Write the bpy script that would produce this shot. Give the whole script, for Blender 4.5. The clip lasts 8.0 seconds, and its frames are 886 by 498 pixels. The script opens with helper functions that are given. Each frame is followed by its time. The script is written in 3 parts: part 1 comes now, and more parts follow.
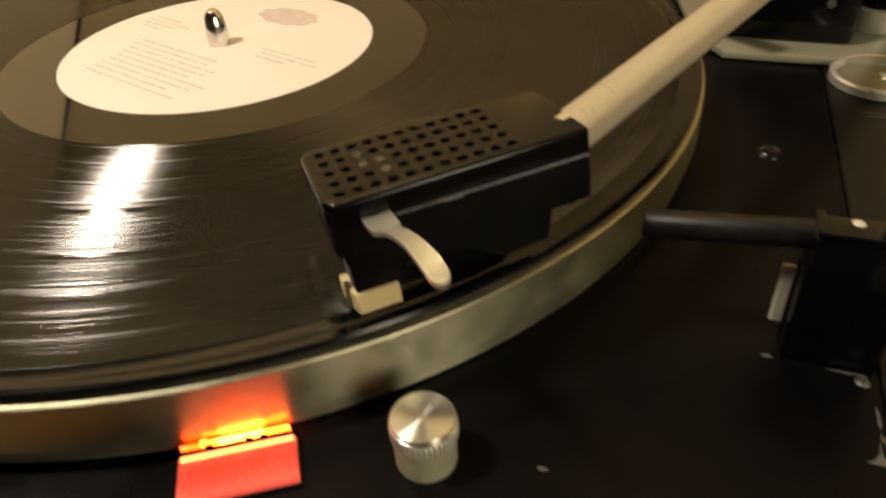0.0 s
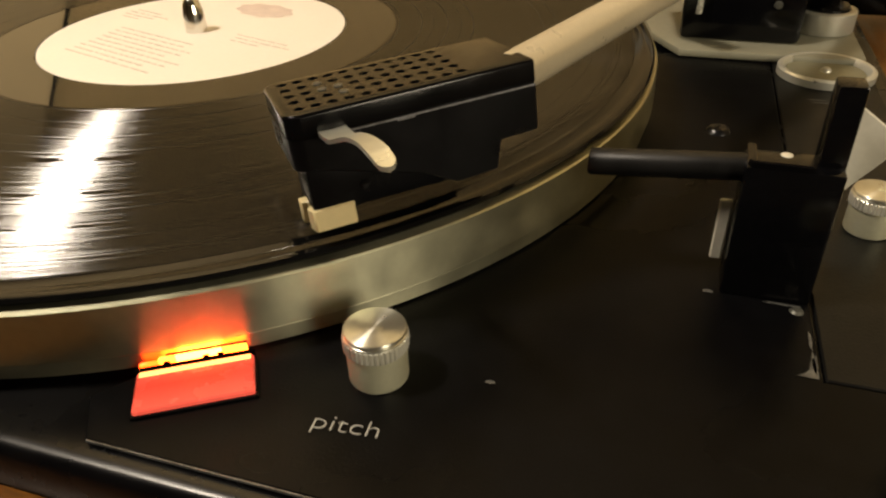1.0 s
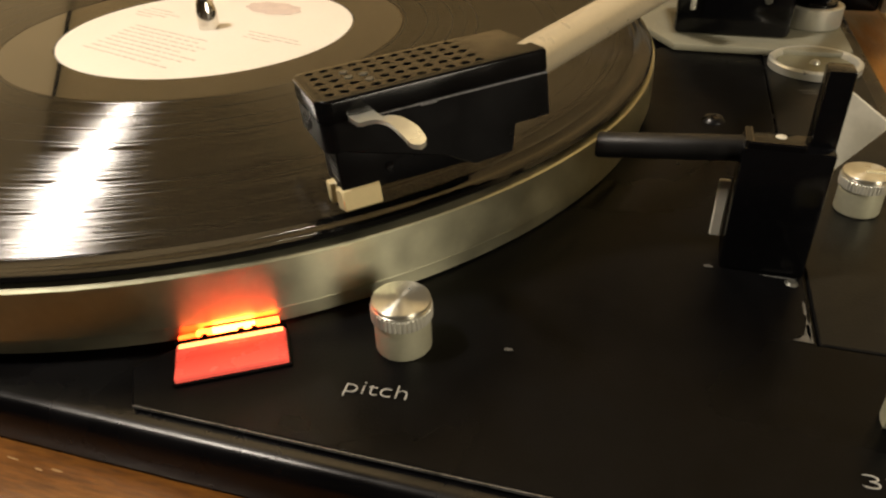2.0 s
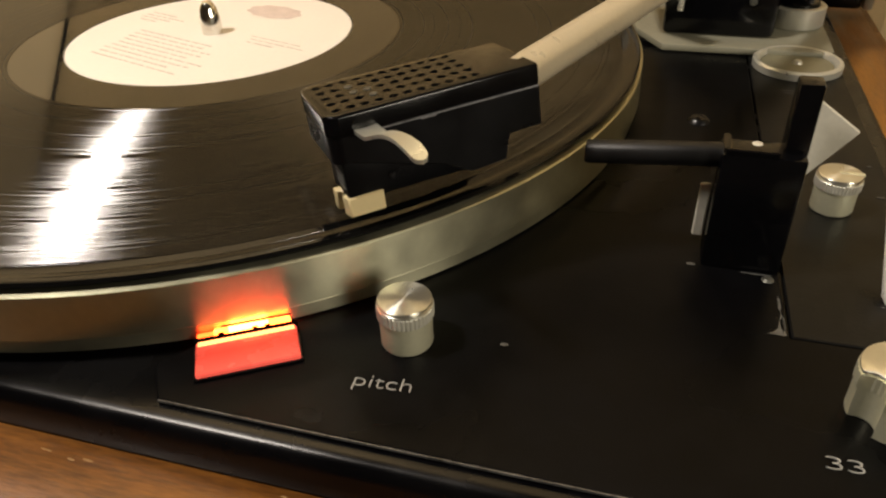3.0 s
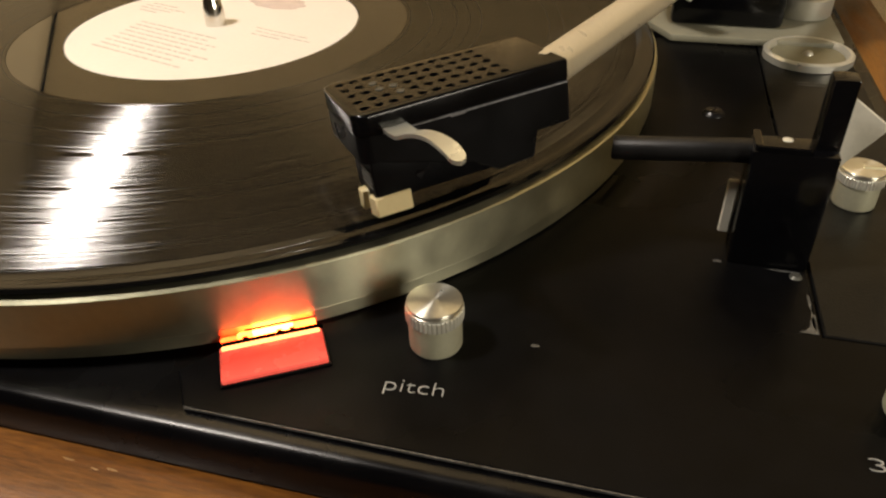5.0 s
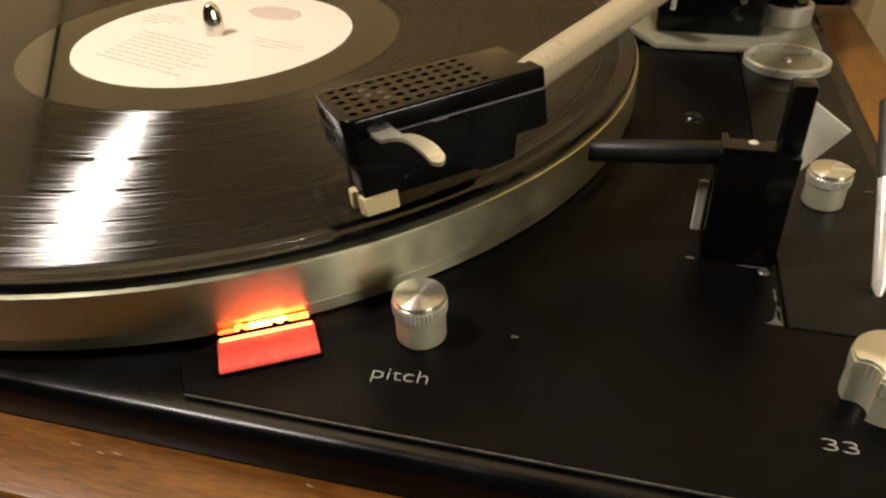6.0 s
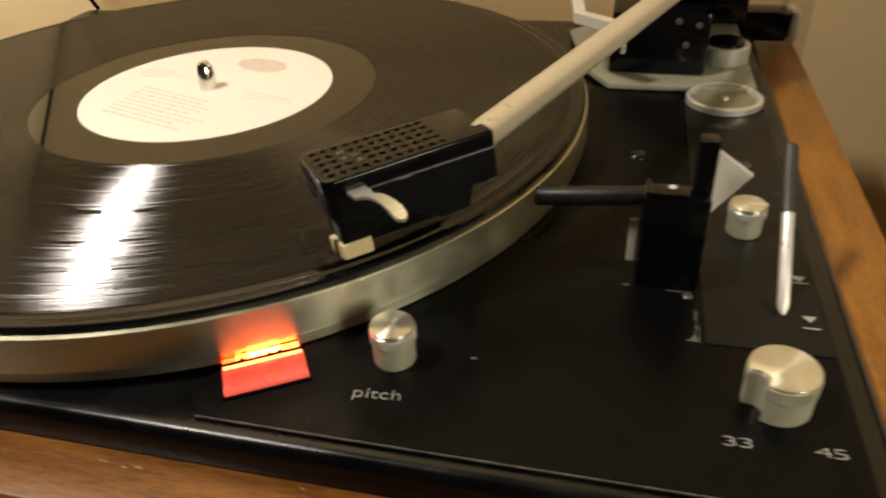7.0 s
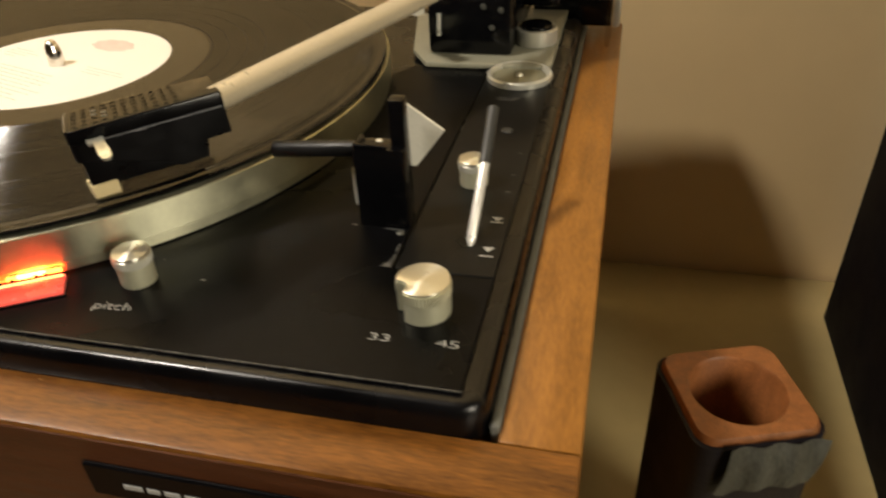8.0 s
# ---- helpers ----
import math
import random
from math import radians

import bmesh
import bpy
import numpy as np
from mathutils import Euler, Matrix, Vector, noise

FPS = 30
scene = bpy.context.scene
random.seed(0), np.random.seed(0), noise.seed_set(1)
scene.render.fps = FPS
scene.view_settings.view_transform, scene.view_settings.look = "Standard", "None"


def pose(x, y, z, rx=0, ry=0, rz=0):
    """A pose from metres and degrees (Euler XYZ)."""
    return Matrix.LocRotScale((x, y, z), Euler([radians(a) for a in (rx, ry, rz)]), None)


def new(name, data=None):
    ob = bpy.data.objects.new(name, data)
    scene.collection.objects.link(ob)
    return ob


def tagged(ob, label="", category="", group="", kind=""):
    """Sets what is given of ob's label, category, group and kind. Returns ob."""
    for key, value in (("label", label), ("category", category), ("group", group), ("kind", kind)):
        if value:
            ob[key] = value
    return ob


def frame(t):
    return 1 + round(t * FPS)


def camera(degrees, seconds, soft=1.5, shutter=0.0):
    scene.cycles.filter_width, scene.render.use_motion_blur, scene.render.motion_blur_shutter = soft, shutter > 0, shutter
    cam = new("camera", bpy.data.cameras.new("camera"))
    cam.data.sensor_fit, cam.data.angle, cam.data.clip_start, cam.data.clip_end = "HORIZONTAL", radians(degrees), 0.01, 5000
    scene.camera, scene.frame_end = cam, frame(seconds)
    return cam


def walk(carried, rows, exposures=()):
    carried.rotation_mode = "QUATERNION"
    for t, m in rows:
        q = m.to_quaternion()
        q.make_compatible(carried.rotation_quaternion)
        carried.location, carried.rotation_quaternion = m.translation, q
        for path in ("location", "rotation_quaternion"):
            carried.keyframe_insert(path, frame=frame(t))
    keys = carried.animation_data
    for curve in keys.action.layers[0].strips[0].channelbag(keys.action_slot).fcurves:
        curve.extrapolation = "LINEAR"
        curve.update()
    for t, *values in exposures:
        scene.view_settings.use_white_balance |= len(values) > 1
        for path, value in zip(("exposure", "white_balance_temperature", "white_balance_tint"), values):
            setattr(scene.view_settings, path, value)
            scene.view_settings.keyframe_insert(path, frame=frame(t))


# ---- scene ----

cam = camera(62.74, 8.0, soft=2.2, shutter=0.5)
ROWS = [
    (0.0, 0.1462, -0.1935, 0.1042, 52.81, 2.95, 18.44),
    (0.5, 0.1562, -0.2059, 0.0926, 55.38, 2.08, 17.40),
    (1.0, 0.1560, -0.2092, 0.0898, 56.52, 1.69, 17.55),
    (1.5, 0.1533, -0.2143, 0.0889, 56.62, 1.64, 17.05),
    (3.0, 0.1551, -0.2271, 0.0994, 55.56, 1.90, 16.11),
    (3.5, 0.1488, -0.2260, 0.1002, 54.35, 1.63, 15.47),
    (4.0, 0.1456, -0.2247, 0.1002, 54.53, 1.46, 15.46),
    (5.5, 0.1463, -0.2278, 0.1000, 54.58, 1.65, 14.81),
    (6.0, 0.1515, -0.2329, 0.1036, 55.04, 1.81, 14.97),
    (6.5, 0.1535, -0.2423, 0.1084, 55.49, 2.11, 14.15),
    (7.0, 0.1626, -0.2504, 0.1240, 56.04, 2.64, 13.43),
    (7.5, 0.2152, -0.2635, 0.1304, 56.01, 2.53, 13.76),
    (8.0, 0.2493, -0.2722, 0.1289, 55.52, 2.49, 13.11),
]
walk(cam, [(t, pose(x, y, z, rx, ry, rz)) for t, x, y, z, rx, ry, rz in ROWS], [(0.0, -0.26, 7150, 10), (1.2, -0.15, 7000, 10), (3.0, -0.14, 6450, 12), (6.5, -0.14, 6400, 11), (7.0, -0.07, 6450, 10), (7.5, 0.04, 6500, 10), (8.0, 0.15, 6450, 9)])

# ---- light: a warm lamp close in front and to the left, a second one off to the right; a beige room, its unseen sides darkened ----
world = bpy.data.worlds.new("world")
scene.world = world
world.use_nodes = True
world.node_tree.nodes["Background"].inputs[0].default_value = (0.9, 0.72, 0.45, 1)
world.node_tree.nodes["Background"].inputs[1].default_value = 0.003
LAMP = Vector((-0.34, -0.28, 0.82))
lamp_data = bpy.data.lights.new("desk_lamp_bulb", "POINT")
lamp_data.shadow_soft_size, lamp_data.energy, lamp_data.color = 0.050, 38.0, (1.0, 0.895, 0.77)
lamp = new("desk_lamp_bulb", lamp_data)
lamp.location = LAMP
second_data = bpy.data.lights.new("floor_lamp_bulb", "POINT")
second_data.shadow_soft_size, second_data.energy, second_data.color = 0.34, 80.0, (1.0, 0.89, 0.70)
second = new("floor_lamp_bulb", second_data)
second.location = (1.50, -1.10, 0.52)

# ---- materials ----


def material(name, base, rough=0.5, metal=0.0, vary=0.12, scale=60.0, bump=0.0, bump_scale=400.0, stretch=(1, 1, 1), spec=0.5, coat=0.0, rough_vary=0.1, tint=None):
    """Principled surface with two scales of colour variation, uneven gloss and fine relief."""
    m = bpy.data.materials.new(name)
    m.use_nodes = True
    nt = m.node_tree
    b = nt.nodes["Principled BSDF"]
    tc = nt.nodes.new("ShaderNodeTexCoord")
    mp = nt.nodes.new("ShaderNodeMapping")
    mp.inputs["Scale"].default_value = stretch
    nt.links.new(tc.outputs["Object"], mp.inputs["Vector"])
    n1 = nt.nodes.new("ShaderNodeTexNoise")
    n1.inputs["Scale"].default_value, n1.inputs["Detail"].default_value = scale, 6
    n2 = nt.nodes.new("ShaderNodeTexNoise")
    n2.inputs["Scale"].default_value, n2.inputs["Detail"].default_value = scale * 9, 4
    for n in (n1, n2):
        nt.links.new(mp.outputs[0], n.inputs["Vector"])
    add = nt.nodes.new("ShaderNodeMath")
    add.operation = "ADD"
    nt.links.new(n1.outputs[0], add.inputs[0])
    nt.links.new(n2.outputs[0], add.inputs[1])
    ramp = nt.nodes.new("ShaderNodeMapRange")
    ramp.inputs[1].default_value, ramp.inputs[2].default_value = 0.6, 1.4
    nt.links.new(add.outputs[0], ramp.inputs[0])
    mix = nt.nodes.new("ShaderNodeMix")
    mix.data_type = "RGBA"
    lo = [c * (1 - vary) for c in base]
    hi = [min(1, c * (1 + vary)) for c in (tint or base)]
    mix.inputs[6].default_value, mix.inputs[7].default_value = (*lo, 1), (*hi, 1)
    nt.links.new(ramp.outputs[0], mix.inputs[0])
    nt.links.new(mix.outputs[2], b.inputs["Base Color"])
    rr = nt.nodes.new("ShaderNodeMapRange")
    rr.inputs[1].default_value, rr.inputs[2].default_value = 0.3, 0.7
    rr.inputs[3].default_value, rr.inputs[4].default_value = max(0.02, rough - rough_vary), min(1, rough + rough_vary)
    nt.links.new(n1.outputs[0], rr.inputs[0])
    nt.links.new(rr.outputs[0], b.inputs["Roughness"])
    b.inputs["Metallic"].default_value = metal
    b.inputs["Specular IOR Level"].default_value = spec
    b.inputs["Coat Weight"].default_value = coat
    if bump:
        n3 = nt.nodes.new("ShaderNodeTexNoise")
        n3.inputs["Scale"].default_value, n3.inputs["Detail"].default_value = bump_scale, 5
        nt.links.new(mp.outputs[0], n3.inputs["Vector"])
        bp = nt.nodes.new("ShaderNodeBump")
        bp.inputs["Strength"].default_value, bp.inputs["Distance"].default_value = bump, 0.0006
        nt.links.new(n3.outputs[0], bp.inputs["Height"])
        nt.links.new(bp.outputs[0], b.inputs["Normal"])
    return m


def turned(m, amount=0.85, turn=0.25):
    """Makes a material's gloss follow rings round its own z axis, as turned or grooved surfaces have it."""
    nt = m.node_tree
    b = nt.nodes["Principled BSDF"]
    t = nt.nodes.new("ShaderNodeTangent")
    t.direction_type, t.axis = "RADIAL", "Z"
    nt.links.new(t.outputs[0], b.inputs["Tangent"])
    b.inputs["Anisotropic"].default_value = amount
    b.inputs["Anisotropic Rotation"].default_value = turn
    return m


def wood(name, dark, light, along=(6, 60, 60), rough=0.4):
    m = material(name, dark, rough, vary=0.2, scale=7, stretch=along, bump=0.15, bump_scale=60, tint=light, spec=0.4)
    return m


M_PLATE = material("black_satin_plate", (0.0022, 0.0022, 0.0025), 0.34, vary=0.6, scale=22, bump=0.10, bump_scale=1800, spec=0.085, rough_vary=0.16)
M_SCALE = material("dark_grey_plate", (0.0055, 0.0055, 0.0052), 0.36, vary=0.5, scale=30, bump=0.10, bump_scale=1800, spec=0.17)
M_EDGE = material("plate_edge_glint", (0.10, 0.10, 0.10), 0.4, metal=0.5, vary=0.8, scale=160)
M_SEAM = material("rubbed_plastic_edge", (0.16, 0.16, 0.17), 0.35, vary=0.9, scale=220)
M_GLOSSBLACK = material("gloss_black_moulding", (0.0015, 0.0015, 0.0020), 0.27, vary=0.3, scale=40, spec=0.34)
M_BLACKPLASTIC = material("black_plastic", (0.0025, 0.0025, 0.003), 0.16, vary=0.3, scale=80, bump=0.04, bump_scale=1200, spec=0.26, rough_vary=0.05)
M_BLACKMATTE = material("matte_black_plastic", (0.003, 0.003, 0.0035), 0.34, vary=0.3, scale=80, bump=0.05, bump_scale=1200, spec=0.12)
M_LIFT = material("dull_black_plastic", (0.006, 0.006, 0.006), 0.42, vary=0.3, scale=80, bump=0.06, bump_scale=1200, spec=0.3)
M_GREYPLASTIC = material("dark_grey_plastic", (0.03, 0.03, 0.027), 0.5, vary=0.2, scale=80, bump=0.1, bump_scale=1500)
M_DIALFACE = material("dull_olive_metal", (0.26, 0.25, 0.17), 0.45, metal=0.5, vary=0.1, scale=150)
M_GREYSTRIP = material("grey_edge_strip", (0.10, 0.10, 0.085), 0.8, vary=0.3, scale=300)
M_RIVET = material("dull_rivet", (0.10, 0.10, 0.085), 0.4, metal=0.5, vary=0.2)
M_CLIP = material("pale_grey_metal", (0.60, 0.58, 0.49), 0.42, metal=0.1, vary=0.08, scale=90)
M_HOLE = material("hole_black", (0.002, 0.002, 0.002), 0.9, vary=0.2, spec=0.0)
M_ALU = material("brushed_aluminium", (0.70, 0.69, 0.51), 0.44, metal=0.65, vary=0.06, scale=120)
M_ALU_RIBBED = material("ribbed_aluminium", (0.70, 0.69, 0.60), 0.42, metal=0.6, vary=0.06, scale=120)
M_ALU_TURNED = turned(material("turned_aluminium", (0.72, 0.71, 0.62), 0.36, metal=0.9, vary=0.05, scale=160), 0.85)
M_RIM = turned(material("platter_aluminium", (0.62, 0.61, 0.44), 0.40, metal=1.0, vary=0.08, scale=50), 0.62)
# shade inside the rim groove, painted as a darker metal
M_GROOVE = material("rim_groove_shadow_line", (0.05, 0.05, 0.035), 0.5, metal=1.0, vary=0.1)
M_BRIGHT = material("bright_nickel_lever", (0.80, 0.78, 0.72), 0.34, metal=0.35, vary=0.05, scale=120)
M_CHROME = material("chrome", (0.75, 0.73, 0.68), 0.12, metal=1.0, vary=0.04, scale=100)
M_FINGER = material("satin_steel", (0.56, 0.57, 0.50), 0.30, metal=0.7, vary=0.03, scale=60)
M_SILVER = material("satin_silver_paint", (0.62, 0.61, 0.53), 0.36, metal=0.6, vary=0.06, scale=120)
M_ARM = material("champagne_arm_tube", (0.53, 0.465, 0.335), 0.36, metal=0.25, vary=0.06, scale=100)
M_GREYPAINT = material("grey_hammered_paint", (0.205, 0.198, 0.145), 0.45, vary=0.08, scale=60, bump=0.1, bump_scale=700)
M_CREAM = material("cream_plastic", (0.62, 0.52, 0.29), 0.35, vary=0.06, scale=90)
M_MAT = material("rubber_mat", (0.006, 0.006, 0.006), 0.7, vary=0.3, scale=50)
M_DEADWAX = material("smooth_vinyl", (0.006, 0.006, 0.005), 0.04, vary=0.2, scale=40, spec=0.95, rough_vary=0.01)
M_LEADIN = material("black_record_edge", (0.003, 0.003, 0.003), 0.14, vary=0.2, scale=40, spec=0.28, rough_vary=0.03)
M_LABEL = material("cream_paper_label", (0.80, 0.75, 0.67), 0.6, vary=0.03, scale=70, bump=0.05)
M_INK = material("grey_ink", (0.60, 0.54, 0.48), 0.7, vary=0.15, scale=300)
M_EMBLEM = material("faded_pink_ink", (0.62, 0.51, 0.45), 0.7, vary=0.2, scale=180)
M_DIMPRINT = material("dull_grey_print", (0.06, 0.06, 0.055), 0.5, vary=0.3, scale=400)
M_PRINT = material("silver_print", (0.36, 0.36, 0.34), 0.45, vary=0.08, scale=400)
# one walnut in two tones: shade painted into the front's, the sides' kept lit
M_SHADEDWOOD = wood("shaded_walnut", (0.066, 0.022, 0.0036), (0.200, 0.078, 0.0115), along=(3.2, 20, 20))
M_FRONTPANEL = wood("reddish_front_panel", (0.030, 0.009, 0.0030), (0.085, 0.027, 0.0075), along=(3, 40, 40), rough=0.45)
M_LITWOOD = wood("lit_walnut", (0.165, 0.064, 0.0095), (0.270, 0.115, 0.0180), along=(26, 4, 26))
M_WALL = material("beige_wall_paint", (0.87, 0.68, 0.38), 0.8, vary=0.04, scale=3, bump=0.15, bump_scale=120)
# unseen walls, coloured dark so that they throw little bounce light
M_WALLDIM = material("bounce_damped_wall", (0.10, 0.078, 0.048), 0.8, vary=0.06, scale=3, bump=0.15, bump_scale=120)
M_TABLE = material("cream_tabletop", (0.44, 0.35, 0.165), 0.5, vary=0.06, scale=8, bump=0.05, bump_scale=300)
# unseen ceiling, darkened the same way to hold down the fill light
M_CEIL = material("bounce_damped_ceiling", (0.09, 0.080, 0.062), 0.9, vary=0.03, scale=3)
M_FLECK = material("worn_pale_wood", (0.30, 0.18, 0.075), 0.5, vary=0.3, scale=400)
M_FLOOR = material("floor_boards", (0.16, 0.085, 0.036), 0.5, vary=0.2, scale=4)
M_LEATHER = material("dark_leather", (0.006, 0.005, 0.008), 0.5, vary=0.3, scale=40, bump=0.5, bump_scale=500, spec=0.2)
M_CUFF = material("worn_grey_leather", (0.11, 0.115, 0.10), 0.40, vary=0.7, scale=60, bump=0.8, bump_scale=300, stretch=(3, 1, 0.6))
M_CUPWOOD = wood("reddish_wood", (0.15, 0.052, 0.014), (0.25, 0.092, 0.026), along=(30, 30, 8), rough=0.5)
M_SPEAKER = material("black_speaker_vinyl", (0.004, 0.0035, 0.005), 0.7, vary=0.35, scale=30, bump=0.4, bump_scale=260, spec=0.06)


def vinyl():
    """Grooved record: flat black lands and the two slopes of its ring-shaped grooves, uneven from ring to ring."""
    m = material("grooved_vinyl", (0.004, 0.004, 0.004), 0.10, vary=0.2, scale=30, spec=0.24, rough_vary=0.02)
    nt = m.node_tree
    b = nt.nodes["Principled BSDF"]
    tc = nt.nodes.new("ShaderNodeTexCoord")
    flat = nt.nodes.new("ShaderNodeVectorMath")
    flat.operation = "MULTIPLY"
    flat.inputs[1].default_value = (1, 1, 0)
    nt.links.new(tc.outputs["Object"], flat.inputs[0])
    ln = nt.nodes.new("ShaderNodeVectorMath")
    ln.operation = "LENGTH"
    nt.links.new(flat.outputs[0], ln.inputs[0])
    ns = nt.nodes.new("ShaderNodeTexNoise")
    ns.noise_dimensions = "1D"
    ns.inputs["Scale"].default_value, ns.inputs["Detail"].default_value = 1050, 9
    nt.links.new(ln.outputs["Value"], ns.inputs["W"])
    rough = nt.nodes.new("ShaderNodeMapRange")
    for k, v in zip((1, 2, 3, 4), (0.34, 0.68, 0.150, 0.275)):
        rough.inputs[k].default_value = v
    nt.links.new(ns.outputs[0], rough.inputs[0])
    for gap, half in ((0.0975, 0.0011), (0.1140, 0.0009), (0.1278, 0.0005)):  # the smooth spaces between the tracks
        dist = nt.nodes.new("ShaderNodeMath")
        dist.operation = "COMPARE"
        dist.inputs[1].default_value, dist.inputs[2].default_value = gap, half
        nt.links.new(ln.outputs["Value"], dist.inputs[0])
        less = nt.nodes.new("ShaderNodeMapRange")
        less.inputs[3].default_value, less.inputs[4].default_value = 1.0, 0.52
        nt.links.new(dist.outputs[0], less.inputs[0])
        mul = nt.nodes.new("ShaderNodeMath")
        mul.operation = "MULTIPLY"
        nt.links.new(rough.outputs[0], mul.inputs[0])
        nt.links.new(less.outputs[0], mul.inputs[1])
        rough = mul
    out = nt.nodes.new("ShaderNodeVectorMath")
    out.operation = "NORMALIZE"
    nt.links.new(flat.outputs[0], out.inputs[0])
    fine = nt.nodes.new("ShaderNodeTexNoise")
    fine.noise_dimensions = "1D"
    fine.inputs["Scale"].default_value, fine.inputs["Detail"].default_value = 2600, 3
    nt.links.new(ln.outputs["Value"], fine.inputs["W"])
    lobes = []
    for low, high in ((0.50, 0.80), (-0.50, -0.80)):
        slope = nt.nodes.new("ShaderNodeMapRange")
        for k, v in zip((1, 2, 3, 4), (0.3, 0.7, low, high)):
            slope.inputs[k].default_value = v
        nt.links.new(fine.outputs[0], slope.inputs[0])
        scaled = nt.nodes.new("ShaderNodeVectorMath")
        scaled.operation = "SCALE"
        nt.links.new(out.outputs[0], scaled.inputs[0])
        nt.links.new(slope.outputs[0], scaled.inputs["Scale"])
        sc = nt.nodes.new("ShaderNodeVectorMath")
        sc.operation = "ADD"
        sc.inputs[1].default_value = (0, 0, 1)
        nt.links.new(scaled.outputs[0], sc.inputs[0])
        g = nt.nodes.new("ShaderNodeBsdfGlossy")
        g.distribution = "BECKMANN"
        g.inputs["Color"].default_value = (0.138, 0.138, 0.138, 1)
        nt.links.new(rough.outputs[0], g.inputs["Roughness"])
        nt.links.new(sc.outputs[0], g.inputs["Normal"])
        lobes.append(g)
    pair = nt.nodes.new("ShaderNodeMixShader")
    pair.inputs[0].default_value = 0.08
    nt.links.new(lobes[0].outputs[0], pair.inputs[1])
    nt.links.new(lobes[1].outputs[0], pair.inputs[2])
    mx = nt.nodes.new("ShaderNodeMixShader")
    mx.inputs[0].default_value = 0.40
    nt.links.new(b.outputs[0], mx.inputs[1])
    nt.links.new(pair.outputs[0], mx.inputs[2])
    nt.links.new(mx.outputs[0], nt.nodes["Material Output"].inputs[0])
    return m


M_VINYL = vinyl()


def glow(name, colour, strength, base=(0.5, 0.03, 0.01)):
    m = material(name, base, 0.25, vary=0.1, scale=200)
    b = m.node_tree.nodes["Principled BSDF"]
    b.inputs["Emission Color"].default_value = (*colour, 1)
    b.inputs["Emission Strength"].default_value = strength
    return m


M_NEON = glow("neon_tube", (1.0, 0.075, 0.011), 96.0)
M_NEON_MID = glow("neon_tube_sides", (1.0, 0.06, 0.007), 38.0)
M_NEON_DIM = glow("neon_tube_ends", (1.0, 0.045, 0.005), 16.0)
M_BROWNGLASS = material("amber_brown_plastic", (0.20, 0.05, 0.012), 0.3, vary=0.2, scale=300)
# lens and edge are no lamps: the neon's light is painted in as emission
M_LENS_EDGE = glow("lens_edge_painted_glow", (1.0, 0.40, 0.12), 3.6)
M_PRISM = glow("red_lens_painted_glow", (1.0, 0.135, 0.09), 0.42, base=(0.5, 0.05, 0.03))


def paint_lens_glow(m):
    """Paints lamplight as lens glow: most near the lamp behind, again at bevelled foot."""
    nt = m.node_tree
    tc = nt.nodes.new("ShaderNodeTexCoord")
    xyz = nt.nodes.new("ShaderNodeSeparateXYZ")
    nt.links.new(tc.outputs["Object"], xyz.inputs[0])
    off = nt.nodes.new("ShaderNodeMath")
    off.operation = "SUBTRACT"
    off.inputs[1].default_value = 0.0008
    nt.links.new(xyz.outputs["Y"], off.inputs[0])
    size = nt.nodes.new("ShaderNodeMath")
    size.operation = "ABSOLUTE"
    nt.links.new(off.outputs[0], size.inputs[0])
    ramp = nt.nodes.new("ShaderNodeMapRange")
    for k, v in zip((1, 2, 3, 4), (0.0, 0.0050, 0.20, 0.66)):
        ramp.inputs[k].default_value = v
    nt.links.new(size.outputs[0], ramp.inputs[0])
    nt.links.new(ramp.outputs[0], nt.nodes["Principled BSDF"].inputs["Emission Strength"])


paint_lens_glow(M_PRISM)


def smoked():
    m = bpy.data.materials.new("clear_acrylic")
    m.use_nodes = True
    nt = m.node_tree
    nt.nodes.remove(nt.nodes["Principled BSDF"])
    tr = nt.nodes.new("ShaderNodeBsdfTransparent")
    tr.inputs[0].default_value = (0.925, 0.91, 0.88, 1)
    gl = nt.nodes.new("ShaderNodeBsdfGlossy")
    gl.inputs["Roughness"].default_value = 0.05
    mx = nt.nodes.new("ShaderNodeMixShader")
    mx.inputs[0].default_value = 0.05
    nt.links.new(tr.outputs[0], mx.inputs[1])
    nt.links.new(gl.outputs[0], mx.inputs[2])
    nt.links.new(mx.outputs[0], nt.nodes["Material Output"].inputs[0])
    return m


M_SMOKE = smoked()

# ---- mesh helpers ----


def part(name, bm, mat, parent=None, label="", at=None, smooth=True):
    """Links a bmesh as one mesh object, under a thing or a part; at: its pose in the world."""
    me = bpy.data.meshes.new(name)
    bm.to_mesh(me)
    bm.free()
    if smooth:
        for p in me.polygons:
            p.use_smooth = True
        me.set_sharp_from_angle(angle=radians(35))
    me.materials.append(mat)
    ob = new(name, me)
    if parent:
        ob.parent = parent
    ob.matrix_basis = at or Matrix()
    if label:
        tagged(ob, label)
    return ob


def box(size, centre=(0, 0, 0), bevel=0.0, segments=2):
    bm = bmesh.new()
    bmesh.ops.create_cube(bm, size=1, matrix=Matrix.Translation(centre) @ Matrix.Diagonal((*size, 1)))
    if bevel:
        bmesh.ops.bevel(bm, geom=bm.edges[:], offset=bevel, segments=segments, profile=0.5, affect="EDGES")
    return bm


